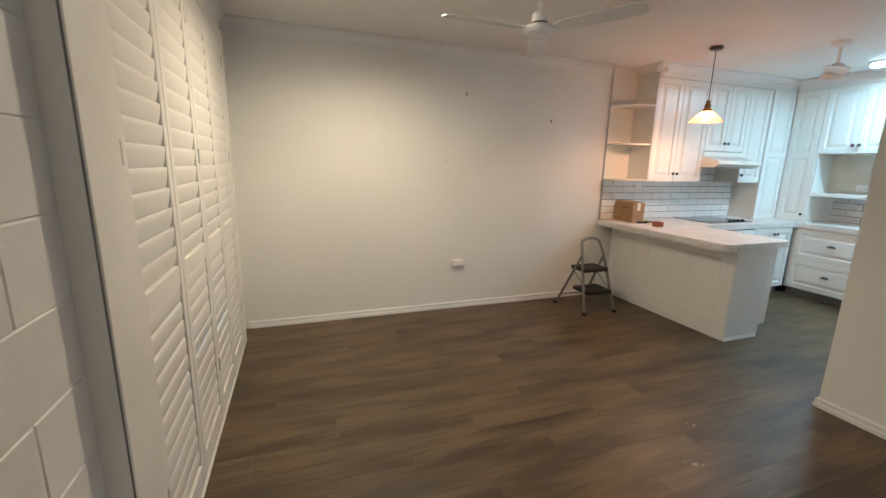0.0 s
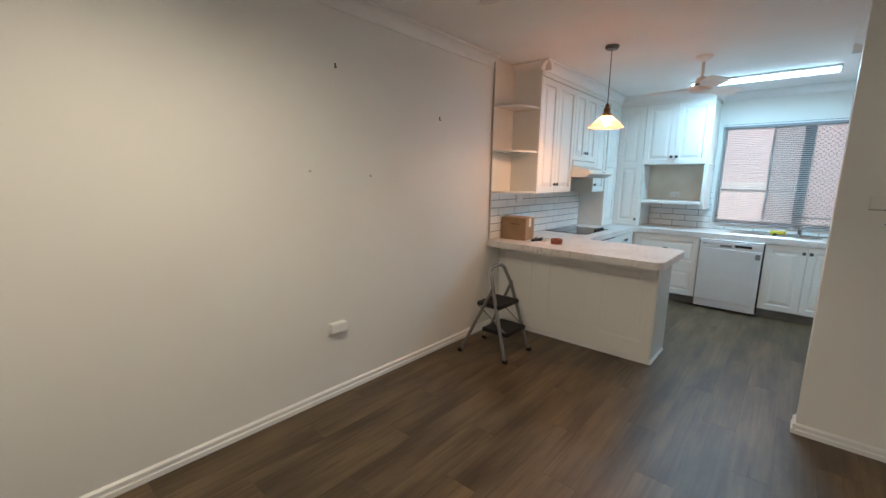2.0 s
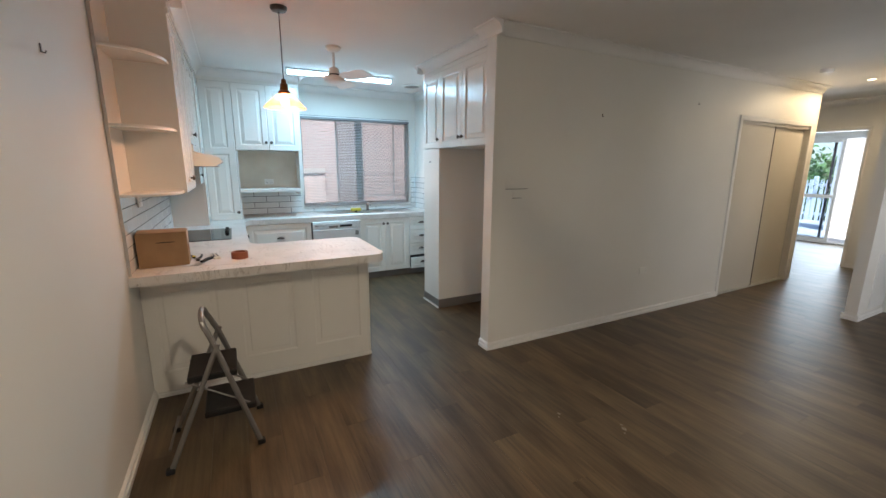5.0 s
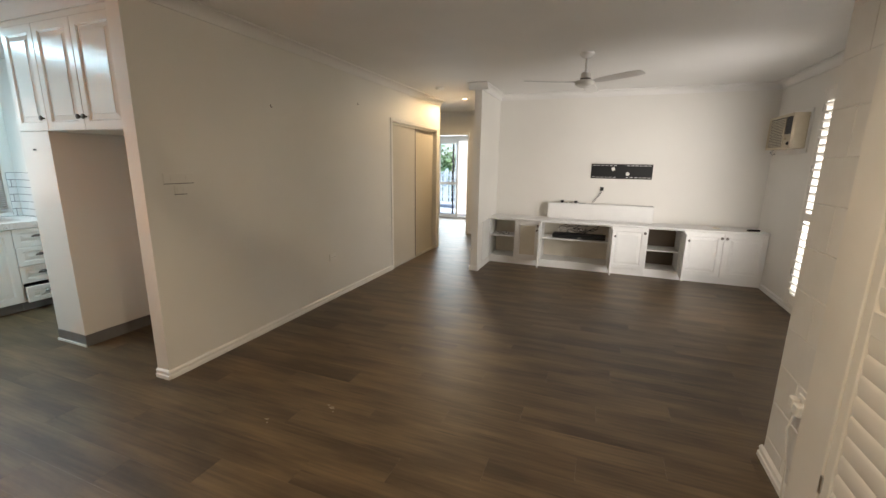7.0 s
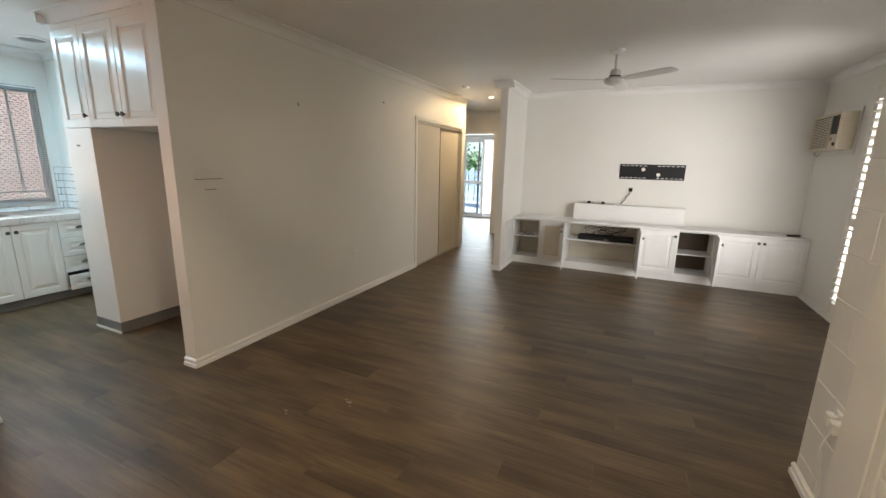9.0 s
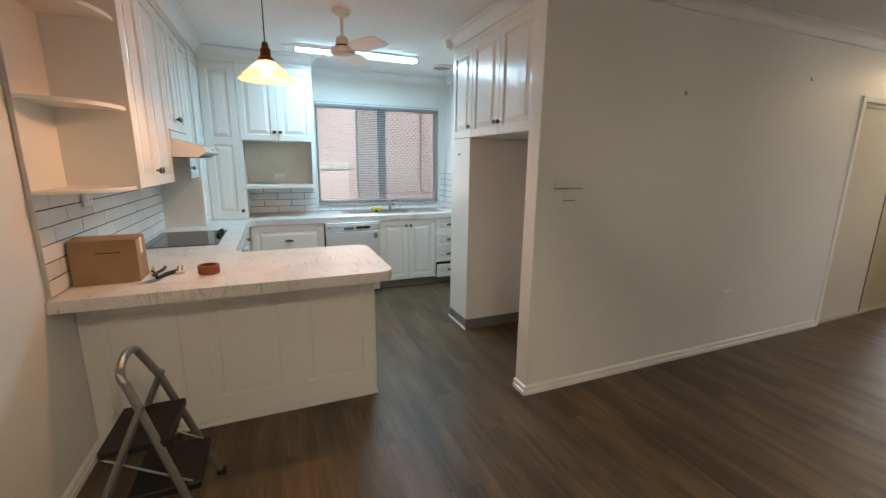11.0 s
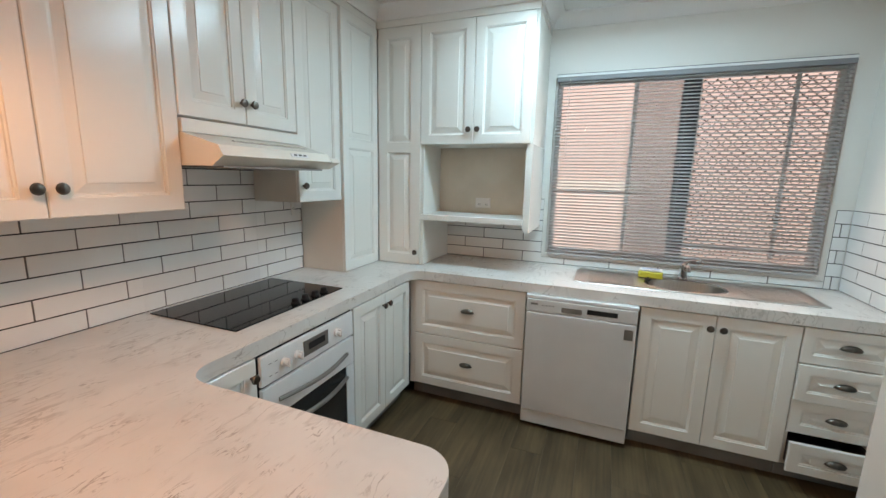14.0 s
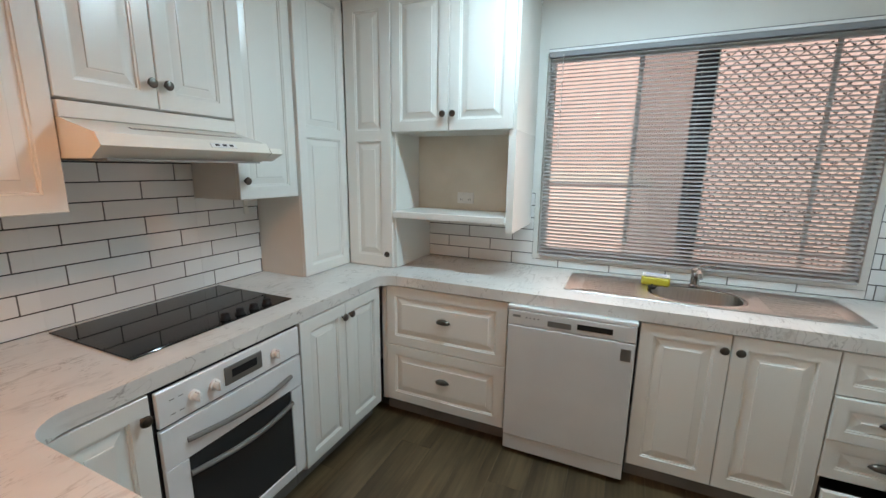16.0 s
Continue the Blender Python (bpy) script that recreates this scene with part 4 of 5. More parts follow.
# dishwasher
dw = thing("dishwasher", pose(XF - 0.042, 3.333, 0, 0, 0, WEST), "white freestanding dishwasher under the worktop", "dishwasher")
part("body", boxes((0.004, 0.606, 0.03, 0.58, 0.04, 0.845)), DARKGREY, dw)
part("top", boxes((0, 0.61, -0.012, 0.55, 0.826, 0.848), bevel=0.004), WHITEENAMEL, dw)
part("control_panel", boxes((0.004, 0.606, -0.014, 0.03, 0.748, 0.824), bevel=0.003), DWGREY, dw)
dd = part("door", boxes((0.004, 0.606, -0.016, 0.03, 0.115, 0.744), bevel=0.004), DWGREY, dw)
part("plinth", boxes((0.004, 0.606, -0.012, 0.04, 0.028, 0.112), bevel=0.003), DWGREY, dw)
part("display", boxes((0.345, 0.505, -0.0155, -0.0138, 0.772, 0.800)), BLACK, dw)
part("grip", boxes((0.205, 0.318, -0.0155, -0.0138, 0.764, 0.793)), GREYMETAL, dw, "recessed grip")
part("sticker", boxes((0.545, 0.59, -0.0175, -0.016, 0.655, 0.715)), GREYMETAL, dd, "square grey energy sticker")
part("badge", boxes((0.03, 0.07, -0.0155, -0.0138, 0.79, 0.802)), GREYMETAL, dw)
for k in range(4):
    part("button", boxes((0.095 + 0.02 * k, 0.102 + 0.02 * k, -0.0155, -0.0138, 0.79, 0.795)), BLACK, dw)
for x in (0.04, 0.57):
    part("foot", lathe(bmesh.new(), [(0.018, 0), (0.018, 0.01), (0.01, 0.012), (0.01, 0.028)], 12), BLACK, dw, m=pose(x, 0.05, 0))

# sink
sk = thing("kitchen_sink", pose(6.306, 1.84, 0.911), "stainless steel sink with a drainer on both sides", "sink")
bm = bmesh.new()
outer = arc(0.03, 0.03, 0.03, 180, 270, 4) + arc(0.38, 0.03, 0.03, 270, 360, 4) + arc(0.38, 1.22, 0.03, 0, 90, 4) + arc(0.03, 1.22, 0.03, 90, 180, 4)


def ring(outline, z, c=(0.205, 0.625), d=0.0):
    return [bm.verts.new((c[0] + (x - c[0]) * (1 - d / 0.205), c[1] + (y - c[1]) * (1 - d / 0.625), z)) for x, y in outline]


def bridge(a, b):
    for k in range(len(a)):
        bm.faces.new((a[k], a[(k + 1) % len(a)], b[(k + 1) % len(b)], b[k]))


r0, r1, r2 = ring(outer, 0.0), ring(outer, 0.004, d=0.003), ring(outer, 0.004, d=0.018)
bridge(r0, r1)
bridge(r1, r2)
pan = ring(outer, 0.0012, d=0.026)
bridge(r2, pan)
rim_in = [bm.verts.new((x, y, 0.0012)) for x, y in SINK_OVAL]
loop_edges = [bm.edges.get((pan[k], pan[(k + 1) % len(pan)])) for k in range(len(pan))] + [bm.edges.new((rim_in[k], rim_in[(k + 1) % 32])) for k in range(32)]
bmesh.ops.triangle_fill(bm, use_beauty=True, edges=loop_edges)
part("drainer", bm, STEEL, sk)
bm = bmesh.new()
oval = SINK_OVAL
lipr = [bm.verts.new((0.19 + (x - 0.19) * 1.04, 0.625 + (y - 0.625) * 1.04, 0.0014)) for x, y in oval]
up = [bm.verts.new((x, y, 0.003)) for x, y in oval]
mid = [bm.verts.new((0.19 + (x - 0.19) * 0.95, 0.625 + (y - 0.625) * 0.95, 0.0012)) for x, y in oval]
bridge(lipr, up)
bridge(up, mid)
part("bowl_rim", bm, CHROME, sk)
bm = bmesh.new()
rows = [[bm.verts.new((0.19 + (x - 0.19) * s, 0.625 + (y - 0.625) * s, z)) for x, y in oval] for s, z in ((0.99, 0.0015), (0.96, -0.004), (0.94, -0.03), (0.90, -0.12), (0.82, -0.15), (0.5, -0.162), (0.1, -0.166))]
for a, b in zip(rows, rows[1:]):
    bridge(a, b)
bm.faces.new(rows[-1])
part("bowl", bm, STEEL, sk, "deep oval bowl of brushed steel")
part("drain", lathe(bmesh.new(), [(0.035, -0.166), (0.035, -0.160), (0.022, -0.160), (0.02, -0.164), (0.001, -0.164)], 20), CHROME, sk, m=pose(0.19, 0.625, 0.003))
for k in range(7):
    for y in (0.08, 0.90):
        part("drain_rib", boxes((0.07 + 0.04 * k, 0.082 + 0.04 * k, y, y + 0.26, 0.001, 0.0032)), STEEL, sk)
tap = thing("mixer_tap", pose(6.68, 2.446, 0.9145), "chrome lever mixer tap behind the sink bowl", "tap")
part("base", lathe(bmesh.new(), [(0.027, 0), (0.027, 0.006), (0.021, 0.012), (0.020, 0.07), (0.023, 0.075), (0.021, 0.095), (0.012, 0.10)], 20), CHROME, tap)
part("spout", rod(bmesh.new(), [(0, 0, 0.05), (-0.05, 0, 0.085), (-0.10, 0, 0.10), (-0.14, 0, 0.095), (-0.15, 0, 0.075)], 0.011, 10), CHROME, tap)
part("lever", rod(bmesh.new(), [(0.0, 0, 0.098), (0.0, -0.03, 0.115), (-0.01, -0.085, 0.125)], 0.007, 8), CHROME, tap)
sp = thing("sponge_pack", pose(6.615, 2.638, 0.9155, 0, 0, 84), "yellow-green packet with a pale printed label beside the tap", "packet")
part("pack", boxes((-0.07, 0.07, -0.03, 0.03, 0.0, 0.045), bevel=0.008), YELLOW, sp)
part("wrap", boxes((-0.066, 0.066, -0.027, 0.027, 0.0455, 0.058), bevel=0.005), PAPER, sp, "clear and white film wrap")
part("label", boxes((-0.05, 0.05, -0.020, 0.020, 0.058, 0.0592)), BLUEPRINT, sp)
plug = thing("sink_plug", pose(6.52, 2.66, 0.9155), "small black rubber sink plug", "plug")
part("stopper", lathe(bmesh.new(), [(0.016, 0), (0.02, 0.01), (0.02, 0.014), (0.005, 0.016), (0.005, 0.024)], 14), BLACK, plug)

# things on the peninsula
bx = thing("cardboard_box", pose(4.045, 4.625, 0.9105, 0, 0, 2) @ Matrix.Diagonal((1.12, 1.12, 1.12, 1)), "open brown cardboard box on the worktop", "box")
for r in ((-0.078, 0.078, -0.122, -0.118, 0, 0.195), (-0.078, 0.078, 0.118, 0.122, 0, 0.195), (-0.078, -0.074, -0.118, 0.118, 0, 0.195), (0.074, 0.078, -0.118, 0.118, 0, 0.195), (-0.074, 0.074, -0.118, 0.118, 0, 0.004)):
    part("side", boxes(r), CARD, bx)
for x, turn, tip in ((-0.077, 0, 9), (0.077, 180, -4)):
    part("flap", boxes((0.0, 0.076, -0.118, 0.118, -0.0015, 0.0015)), CARD, bx, m=pose(x, 0, 0.1975, 0, 0, turn) @ pose(0, 0, 0, 0, -tip, 0))
part("tape_strip", boxes((-0.02, 0.02, -0.1225, -0.122, 0.12, 0.195)), CREAMPLASTIC, bx)
part("print_bar", boxes((-0.0785, -0.078, -0.06, 0.03, 0.14, 0.144)), BLACK, bx)
rollpot = thing("tape_roll", pose(4.028, 4.185, 0.9105), "roll of terracotta-brown packing tape lying on the worktop", "tape roll")
part("tape", lathe(bmesh.new(), [(0.040, 0), (0.052, 0), (0.054, 0.003), (0.054, 0.045), (0.052, 0.048), (0.040, 0.048), (0.040, 0.0)], 32), TERRACOTTA, rollpot)
sheet = tagged(part("paper_sheet", boxes((-0.15, 0.15, -0.105, 0.105, 0, 0.0015)), PAPER, m=pose(3.98, 4.36, 0.9106, 0, 0, 78)), "white paper sheet under the tools", "paper")
cal = thing("putty_knife", pose(4.04, 4.375, 0.913, 0, 0, 150), "putty knife with a black handle", "tool")
part("blade", boxes((0.08, 0.16, -0.03, 0.03, 0.0, 0.0015)), STEEL, cal)
part("handle", rod(bmesh.new(), ((-0.05, 0, 0.01), (0.02, 0, 0.013), (0.085, 0, 0.006)), 0.011, 8), BLACK, cal)
pl = thing("pliers", pose(4.075, 4.445, 0.9125, 0, 0, 6), "black-handled pliers with a yellow grip mark", "tool")
for s in (-1, 1):
    part("handle", rod(bmesh.new(), ((0, 0, 0.009), (0.06, 0.022 * s, 0.009), (0.13, 0.03 * s, 0.009)), 0.008, 8), BLACK, pl)
part("jaw", boxes((-0.05, 0.005, -0.012, 0.012, 0.002, 0.016), bevel=0.003), DARKGREY, pl)
part("grip_mark", boxes((0.05, 0.09, 0.012, 0.03, 0.014, 0.019)), YELLOW, pl)
br = thing("remote_control", pose(4.118, 4.34, 0.9106, 0, 0, 10), "beige remote control with grey buttons on the worktop", "remote")
part("case", boxes((-0.075, 0.075, -0.022, 0.022, 0, 0.018), bevel=0.004), CREAMPLASTIC, br)
for i in range(6):
    for s in (-1, 1):
        part("button", boxes((-0.055 + 0.02 * i, -0.043 + 0.02 * i, 0.010 * s - 0.005, 0.010 * s + 0.005, 0.018, 0.0205), bevel=0.001), KICK, br)

# step ladder
sl = thing("step_ladder", pose(0, 0, 0), "grey folding step ladder with two black treads", "ladder")
FR, FL, BR, BL = (3.165, 4.167, 0), (3.54, 4.155, 0), (3.115, 4.60, 0), (3.50, 4.61, 0)
topR, topL = (3.215, 4.345, 0.60), (3.49, 4.34, 0.60)
hoop = [FR, topR, (3.23, 4.375, 0.69)] + [(3.35 - 0.115 * math.cos(t), 4.39 + 0.012 * math.sin(t), 0.72 + 0.055 * math.sin(t)) for t in [math.pi * k / 8 for k in range(9)]] + [(3.47, 4.375, 0.69), topL, FL]
part("front_frame", rod(bmesh.new(), hoop, 0.0155, 8), GREYMETAL, sl)
for a, b in ((BR, topR), (BL, topL)):
    part("back_leg", rod(bmesh.new(), (a, (b[0], b[1] - 0.01, b[2] + 0.02)), 0.014, 8), GREYMETAL, sl)
part("back_brace", rod(bmesh.new(), ((3.165, 4.60, 0.10), (3.49, 4.59, 0.10)), 0.007, 6), GREYMETAL, sl)
for z, y0, y1 in ((0.235, 4.175, 4.43), (0.455, 4.255, 4.49)):
    part("tread", boxes((3.195, 3.50, y0, y1, z - 0.024, z + 0.012), bevel=0.006), BLACK, sl, "black ribbed tread")
for x in (3.21, 3.49):
    part("strut", rod(bmesh.new(), ((x, 4.20, 0.24), (x, 4.50, 0.44)), 0.005, 6), GREYMETAL, sl)
for p in (FR, FL, BR, BL):
    part("foot", boxes((p[0] - 0.017, p[0] + 0.017, p[1] - 0.02, p[1] + 0.02, 0.0005, 0.03), bevel=0.004), BLACK, sl, "black rubber foot")


# ---- tiles ----
def tile_wall(name, m, spans, label, shift=0.0):
    """Brick-bond tiles on a grout bed; local x runs along the wall, z up from the worktop; spans: (x0, x1, z0, z1)."""
    bed = bmesh.new()
    for x0, x1, z0, z1 in spans:
        box(bed, x0, x1, 0.0, 0.004, z0, z1)
    t = part(name, bed, GROUT)
    t.matrix_basis = m
    tagged(t, label, "tiles", kind="structure")
    cache = {}
    joints = bmesh.new()
    for x0, x1, z0, z1 in spans:
        row = 0
        z = 0.0
        while z < z1 - 0.004:
            a, b = max(z + 0.0035, z0), min(z + 0.0765, z1)
            x = -0.608 + shift + (0.152 if row % 2 else 0.0)
            while x < x1 and b > a + 0.006:
                p, q = max(x + 0.0035, x0), min(x + 0.302, x1)
                if q > p + 0.01:
                    key = (round(q - p, 3), round(b - a, 3))
                    if key not in cache:
                        cache[key] = mesh_of("tile", box(bmesh.new(), 0, key[0], -0.0032, 0.0, 0, key[1], 0.0008), TILE)
                    part("tile", cache[key], None, t, m=pose(p, 0, a))
                # upright joints get the lighter grey, as if less shaded than level ones
                if x0 < x + 0.301 and x + 0.309 < x1 and b > a + 0.006:
                    box(joints, x + 0.3025, x + 0.307, -0.0016, 0.0, a, b)
                x += 0.304
            z += 0.078
            row += 1
    tagged(part("grout_joint", joints, LITGROUT, t), kind="stuff")


tile_wall("splashback_north", pose(3.77, 4.775, 0.911), [(0.0, 1.114, 0, 0.462), (1.114, 1.748, 0, 0.64), (1.748, 2.122, 0, 0.458)], "white brick-bond tiles with dark grout behind the cooktop", 0.291)
tile_wall("splashback_east", pose(6.795, 4.10, 0.911, 0, 0, WEST), [(0.0, 0.745, 0, 0.47), (0.745, 2.40, 0, 0.046), (2.402, 2.47, 0, 0.47)], "white brick-bond tiles with dark grout under the window")
tile_wall("splashback_south", pose(6.79, 1.625, 0.911, 0, 0, NORTH), [(0.0, 0.60, 0, 0.47)], "white brick-bond tiles with dark grout at the sink's end")


# ---- lights and fans ----
pd = thing("pendant_lamp", pose(4.03, 3.81, 0), "pendant lamp with a shallow amber glass shade over the peninsula", "lamp")
part("canopy", lathe(bmesh.new(), [(0.055, 2.599), (0.055, 2.585), (0.045, 2.572), (0.008, 2.568)], 24), PEWTER, pd)
part("cord", rod(bmesh.new(), ((0, 0, 2.57), (0, 0, 2.13)), 0.0035, 6), CORD, pd)
part("cap", lathe(bmesh.new(), [(0.008, 2.145), (0.016, 2.14), (0.018, 2.115), (0.026, 2.11), (0.028, 2.07), (0.040, 2.062), (0.042, 2.045), (0.03, 2.043)], 24), BRASS, pd, "aged brass lampholder")
bm = bmesh.new()
prof = [(0.038, 2.048), (0.062, 2.030), (0.095, 2.000), (0.126, 1.970), (0.144, 1.952)]
rows = [[bm.verts.new((r * math.cos(2 * math.pi * k / 40), r * math.sin(2 * math.pi * k / 40), z)) for k in range(40)] for r, z in prof]
for a, b in zip(rows, rows[1:]):
    for k in range(40):
        bm.faces.new((a[k], a[(k + 1) % 40], b[(k + 1) % 40], b[k]))
bmesh.ops.solidify(bm, geom=bm.faces[:], thickness=0.003)
part("shade", bm, SHADE, pd, "shallow amber glass shade")
part("bulb", lathe(bmesh.new(), [(0.012, 2.045), (0.014, 2.03), (0.026, 2.005), (0.028, 1.992), (0.02, 1.972), (0.005, 1.964)], 20), BULB, pd).visible_shadow = False


def ceiling_fan(x, y, turn, mat, label, span=0.60, wide=1.0, drop=0.20, pitch=-11):
    f = thing("ceiling_fan", pose(x, y, Z, 0, 0, turn), label, "fan", "ceiling fans")
    part("canopy", lathe(bmesh.new(), [(0.068, -0.001), (0.066, -0.02), (0.045, -0.042), (0.018, -0.05)], 24), mat, f)
    part("rod", rod(bmesh.new(), ((0, 0, -0.045), (0, 0, -drop)), 0.0125, 10), mat, f)
    part("motor", lathe(bmesh.new(), [(0.03, -drop + 0.025), (0.045, -drop + 0.01), (0.05, -drop - 0.03), (0.05, -drop - 0.045), (0.088, -drop - 0.055), (0.095, -drop - 0.075), (0.088, -drop - 0.095), (0.05, -drop - 0.112), (0.015, -drop - 0.116)], 28), mat, f)
    part("band", lathe(bmesh.new(), [(0.0505, -drop - 0.034), (0.0515, -drop - 0.034), (0.0515, -drop - 0.044), (0.0505, -drop - 0.044)], 24), BLACK, f)
    bm = bmesh.new()
    out = [(0.10, -0.03), (0.17, -0.055), (span - 0.08, -0.062), (span - 0.01, -0.05), (span, -0.02), (span, 0.02), (span - 0.01, 0.05), (span - 0.08, 0.062), (0.17, 0.055), (0.10, 0.03)]
    prism(bm, [(a, b * wide) for a, b in out], -0.003, 0.003, 0.0015)
    blade = mesh_of("blade", bm, mat)
    arm = mesh_of("blade_arm", boxes((0.07, 0.19, -0.018, 0.018, 0.003, 0.009), bevel=0.002), mat)
    for k in range(3):
        part("blade", blade, None, f, m=pose(0, 0, -drop - 0.07, 0, 0, 120 * k) @ pose(0, 0, 0, pitch, 0, 0))
        part("blade_arm", arm, None, f, m=pose(0, 0, -drop - 0.07, 0, 0, 120 * k) @ pose(0, 0, 0, pitch, 0, 0))
    return f


ceiling_fan(1.80, 3.18, 60, WHITEENAMEL, "white three-blade ceiling fan of the dining area", drop=0.23)
ceiling_fan(1.06, -0.30, 24, WHITEENAMEL, "white three-blade ceiling fan of the living room", pitch=-9)
ceiling_fan(4.80, 3.28, 88, FANCREAM, "cream three-blade ceiling fan of the kitchen", span=0.43, wide=1.35)

tb = thing("tube_lamp", pose(5.85, 2.955, Z), "lit fluorescent batten on the kitchen ceiling", "lamp")
part("batten", boxes((-0.045, 0.045, -0.61, 0.61, -0.022, -0.001), bevel=0.004), WHITEENAMEL, tb)
part("diffuser", boxes((-0.04, 0.04, -0.595, 0.595, -0.06, -0.0225), bevel=0.012), TUBE, tb, "glowing white diffuser")
for s in (-1, 1):
    part("end_cap", boxes((-0.045, 0.045, 0.596 * s, 0.61 * s, -0.062, -0.0225), bevel=0.004), WHITEENAMEL, tb)


def downlight(x, y, label):
    t = thing("downlight", pose(x, y, Z), label, "lamp", "ceiling downlights")
    part("trim_ring", lathe(bmesh.new(), [(0.05, -0.001), (0.052, -0.004), (0.042, -0.008), (0.038, -0.004), (0.038, -0.001)], 28), WHITEENAMEL, t)
    part("lens", lathe(bmesh.new(), [(0.0375, -0.0015), (0.0375, -0.004), (0.001, -0.005)], 24), DOWNGLOW, t)


downlight(3.09, -2.69, "lit warm recessed downlight in the hallway ceiling")
downlight(0.95, 3.45, "lit warm recessed downlight in the dining ceiling")
sm = thing("smoke_alarm", pose(3.11, -1.60, Z), "round white smoke alarm on the ceiling", "smoke alarm")
part("body", lathe(bmesh.new(), [(0.06, -0.001), (0.06, -0.018), (0.052, -0.035), (0.02, -0.042)], 28), WHITEPLASTIC, sm)
vt = thing("ceiling_vent", pose(6.14, 1.95, Z), "round grey ceiling exhaust vent over the sink", "vent")
part("rim", lathe(bmesh.new(), [(0.125, -0.001), (0.125, -0.012), (0.105, -0.02), (0.10, -0.012), (0.10, -0.001)], 32), WHITEPLASTIC, vt)
part("grille", lathe(bmesh.new(), [(0.099, -0.002), (0.095, -0.012), (0.01, -0.016)], 32), GREYMETAL, vt)


# ---- closet, hall and far room ----
structure("trim", boxes((3.574, 3.60, -1.04, -0.99, 0, 2.14), (3.574, 3.60, -2.71, -2.66, 0, 2.14), (3.574, 3.60, -2.66, -1.04, 2.09, 2.14), bevel=0.003), TRIM, "white timber architrave around the closet", "trim")
structure("trim", boxes((3.60, 3.69, -2.66, -1.04, 0.001, 0.018), (3.60, 3.69, -2.66, -1.04, 2.055, 2.09)), ALUMINIUM, "aluminium sliding door track", "trim")
for y0, y1, x, lab in ((-1.86, -1.041, 3.615, "front"), (-2.659, -1.82, 3.65, "rear")):
    d = thing("closet_door", pose(x, y0, 0.02), "closed beige sliding closet door in an aluminium track", "door", "sliding closet doors")
    part("panel", boxes((0, 0.02, 0.012, y1 - y0 - 0.012, 0.0, 2.034), bevel=0.001), CLOSET, d)
    for a in (0.0, y1 - y0 - 0.012):
        part("edge_rail", boxes((-0.004, 0.024, a, a + 0.012, 0.0, 2.034)), DARKGREY if (lab == "front") == (a == 0.0) else ALUMINIUM, d)
structure("door_1", boxes((3.54, 3.58, -4.58, -4.44, 0, 2.13), (4.42, 4.46, -4.58, -4.44, 0, 2.13), (3.54, 4.46, -4.58, -4.44, 2.13, 2.18), bevel=0.003), TRIM, "white timber door frame at the hall's end", "door frame")
sd = structure("door_2", boxes((3.55, 3.60, -6.93, -6.82, 0, 2.2), (5.20, 5.25, -6.93, -6.82, 0, 2.2), (3.60, 5.20, -6.93, -6.82, 2.14, 2.2), (3.60, 5.20, -6.93, -6.82, 0.0, 0.03), bevel=0.002), WHITEENAMEL, "white aluminium sliding glass door to the garden", "sliding door")
for x0, x1, y in ((4.62, 5.20, -6.87),):
    part("sash", boxes((x0, x0 + 0.05, y, y + 0.03, 0.03, 2.14), (x1 - 0.05, x1, y, y + 0.03, 0.03, 2.14), (x0 + 0.05, x1 - 0.05, y, y + 0.03, 0.94, 1.01), (x0 + 0.05, x1 - 0.05, y, y + 0.03, 0.03, 0.10), (x0 + 0.05, x1 - 0.05, y, y + 0.03, 2.07, 2.14)), WHITEENAMEL, sd)
    part("sash_shadow_rail", boxes((4.76, 4.80, y - 0.04, y - 0.01, 0.03, 2.14)), WINDARK, sd, "dark rear sash stile")
    p = part("pane", boxes((x0 + 0.05, x1 - 0.05, y + 0.012, y + 0.016, 0.10, 2.07)), BLUEGLASS, sd)
    p.visible_shadow = False
deck = structure("pavement", boxes((0.5, 9, -11.9, -6.96, -0.199, -0.05)), CONCRETE, "pale concrete patio slab", "pavement")
fence = thing("garden_fence", pose(4.5, -12.0, -0.2), "pale painted paling fence", "fence")
post = mesh_of("post", boxes((-0.05, 0.05, -0.05, 0.05, 0, 1.5), bevel=0.008), FENCE)
pale = mesh_of("paling", boxes((-0.045, 0.045, -0.01, 0.01, 0.05, 1.4), bevel=0.004), FENCE)
for k in range(6):
    part("post", post, None, fence, m=pose(-4 + 1.6 * k, 0, 0))
for k in range(60):
    part("paling", pale, None, fence, m=pose(-4 + 0.135 * k, 0.06, 0))
for z in (0.3, 1.2):
    part("rail", boxes((-4.1, 4.1, 0.0, 0.04, z, z + 0.09)), FENCE, fence)


garden_wall = structure("backdrop", boxes((0.5, 5.60, -9.6, -9.4, -0.2, 2.9)), TRIM, "white rendered garden wall behind the patio", "garden wall")


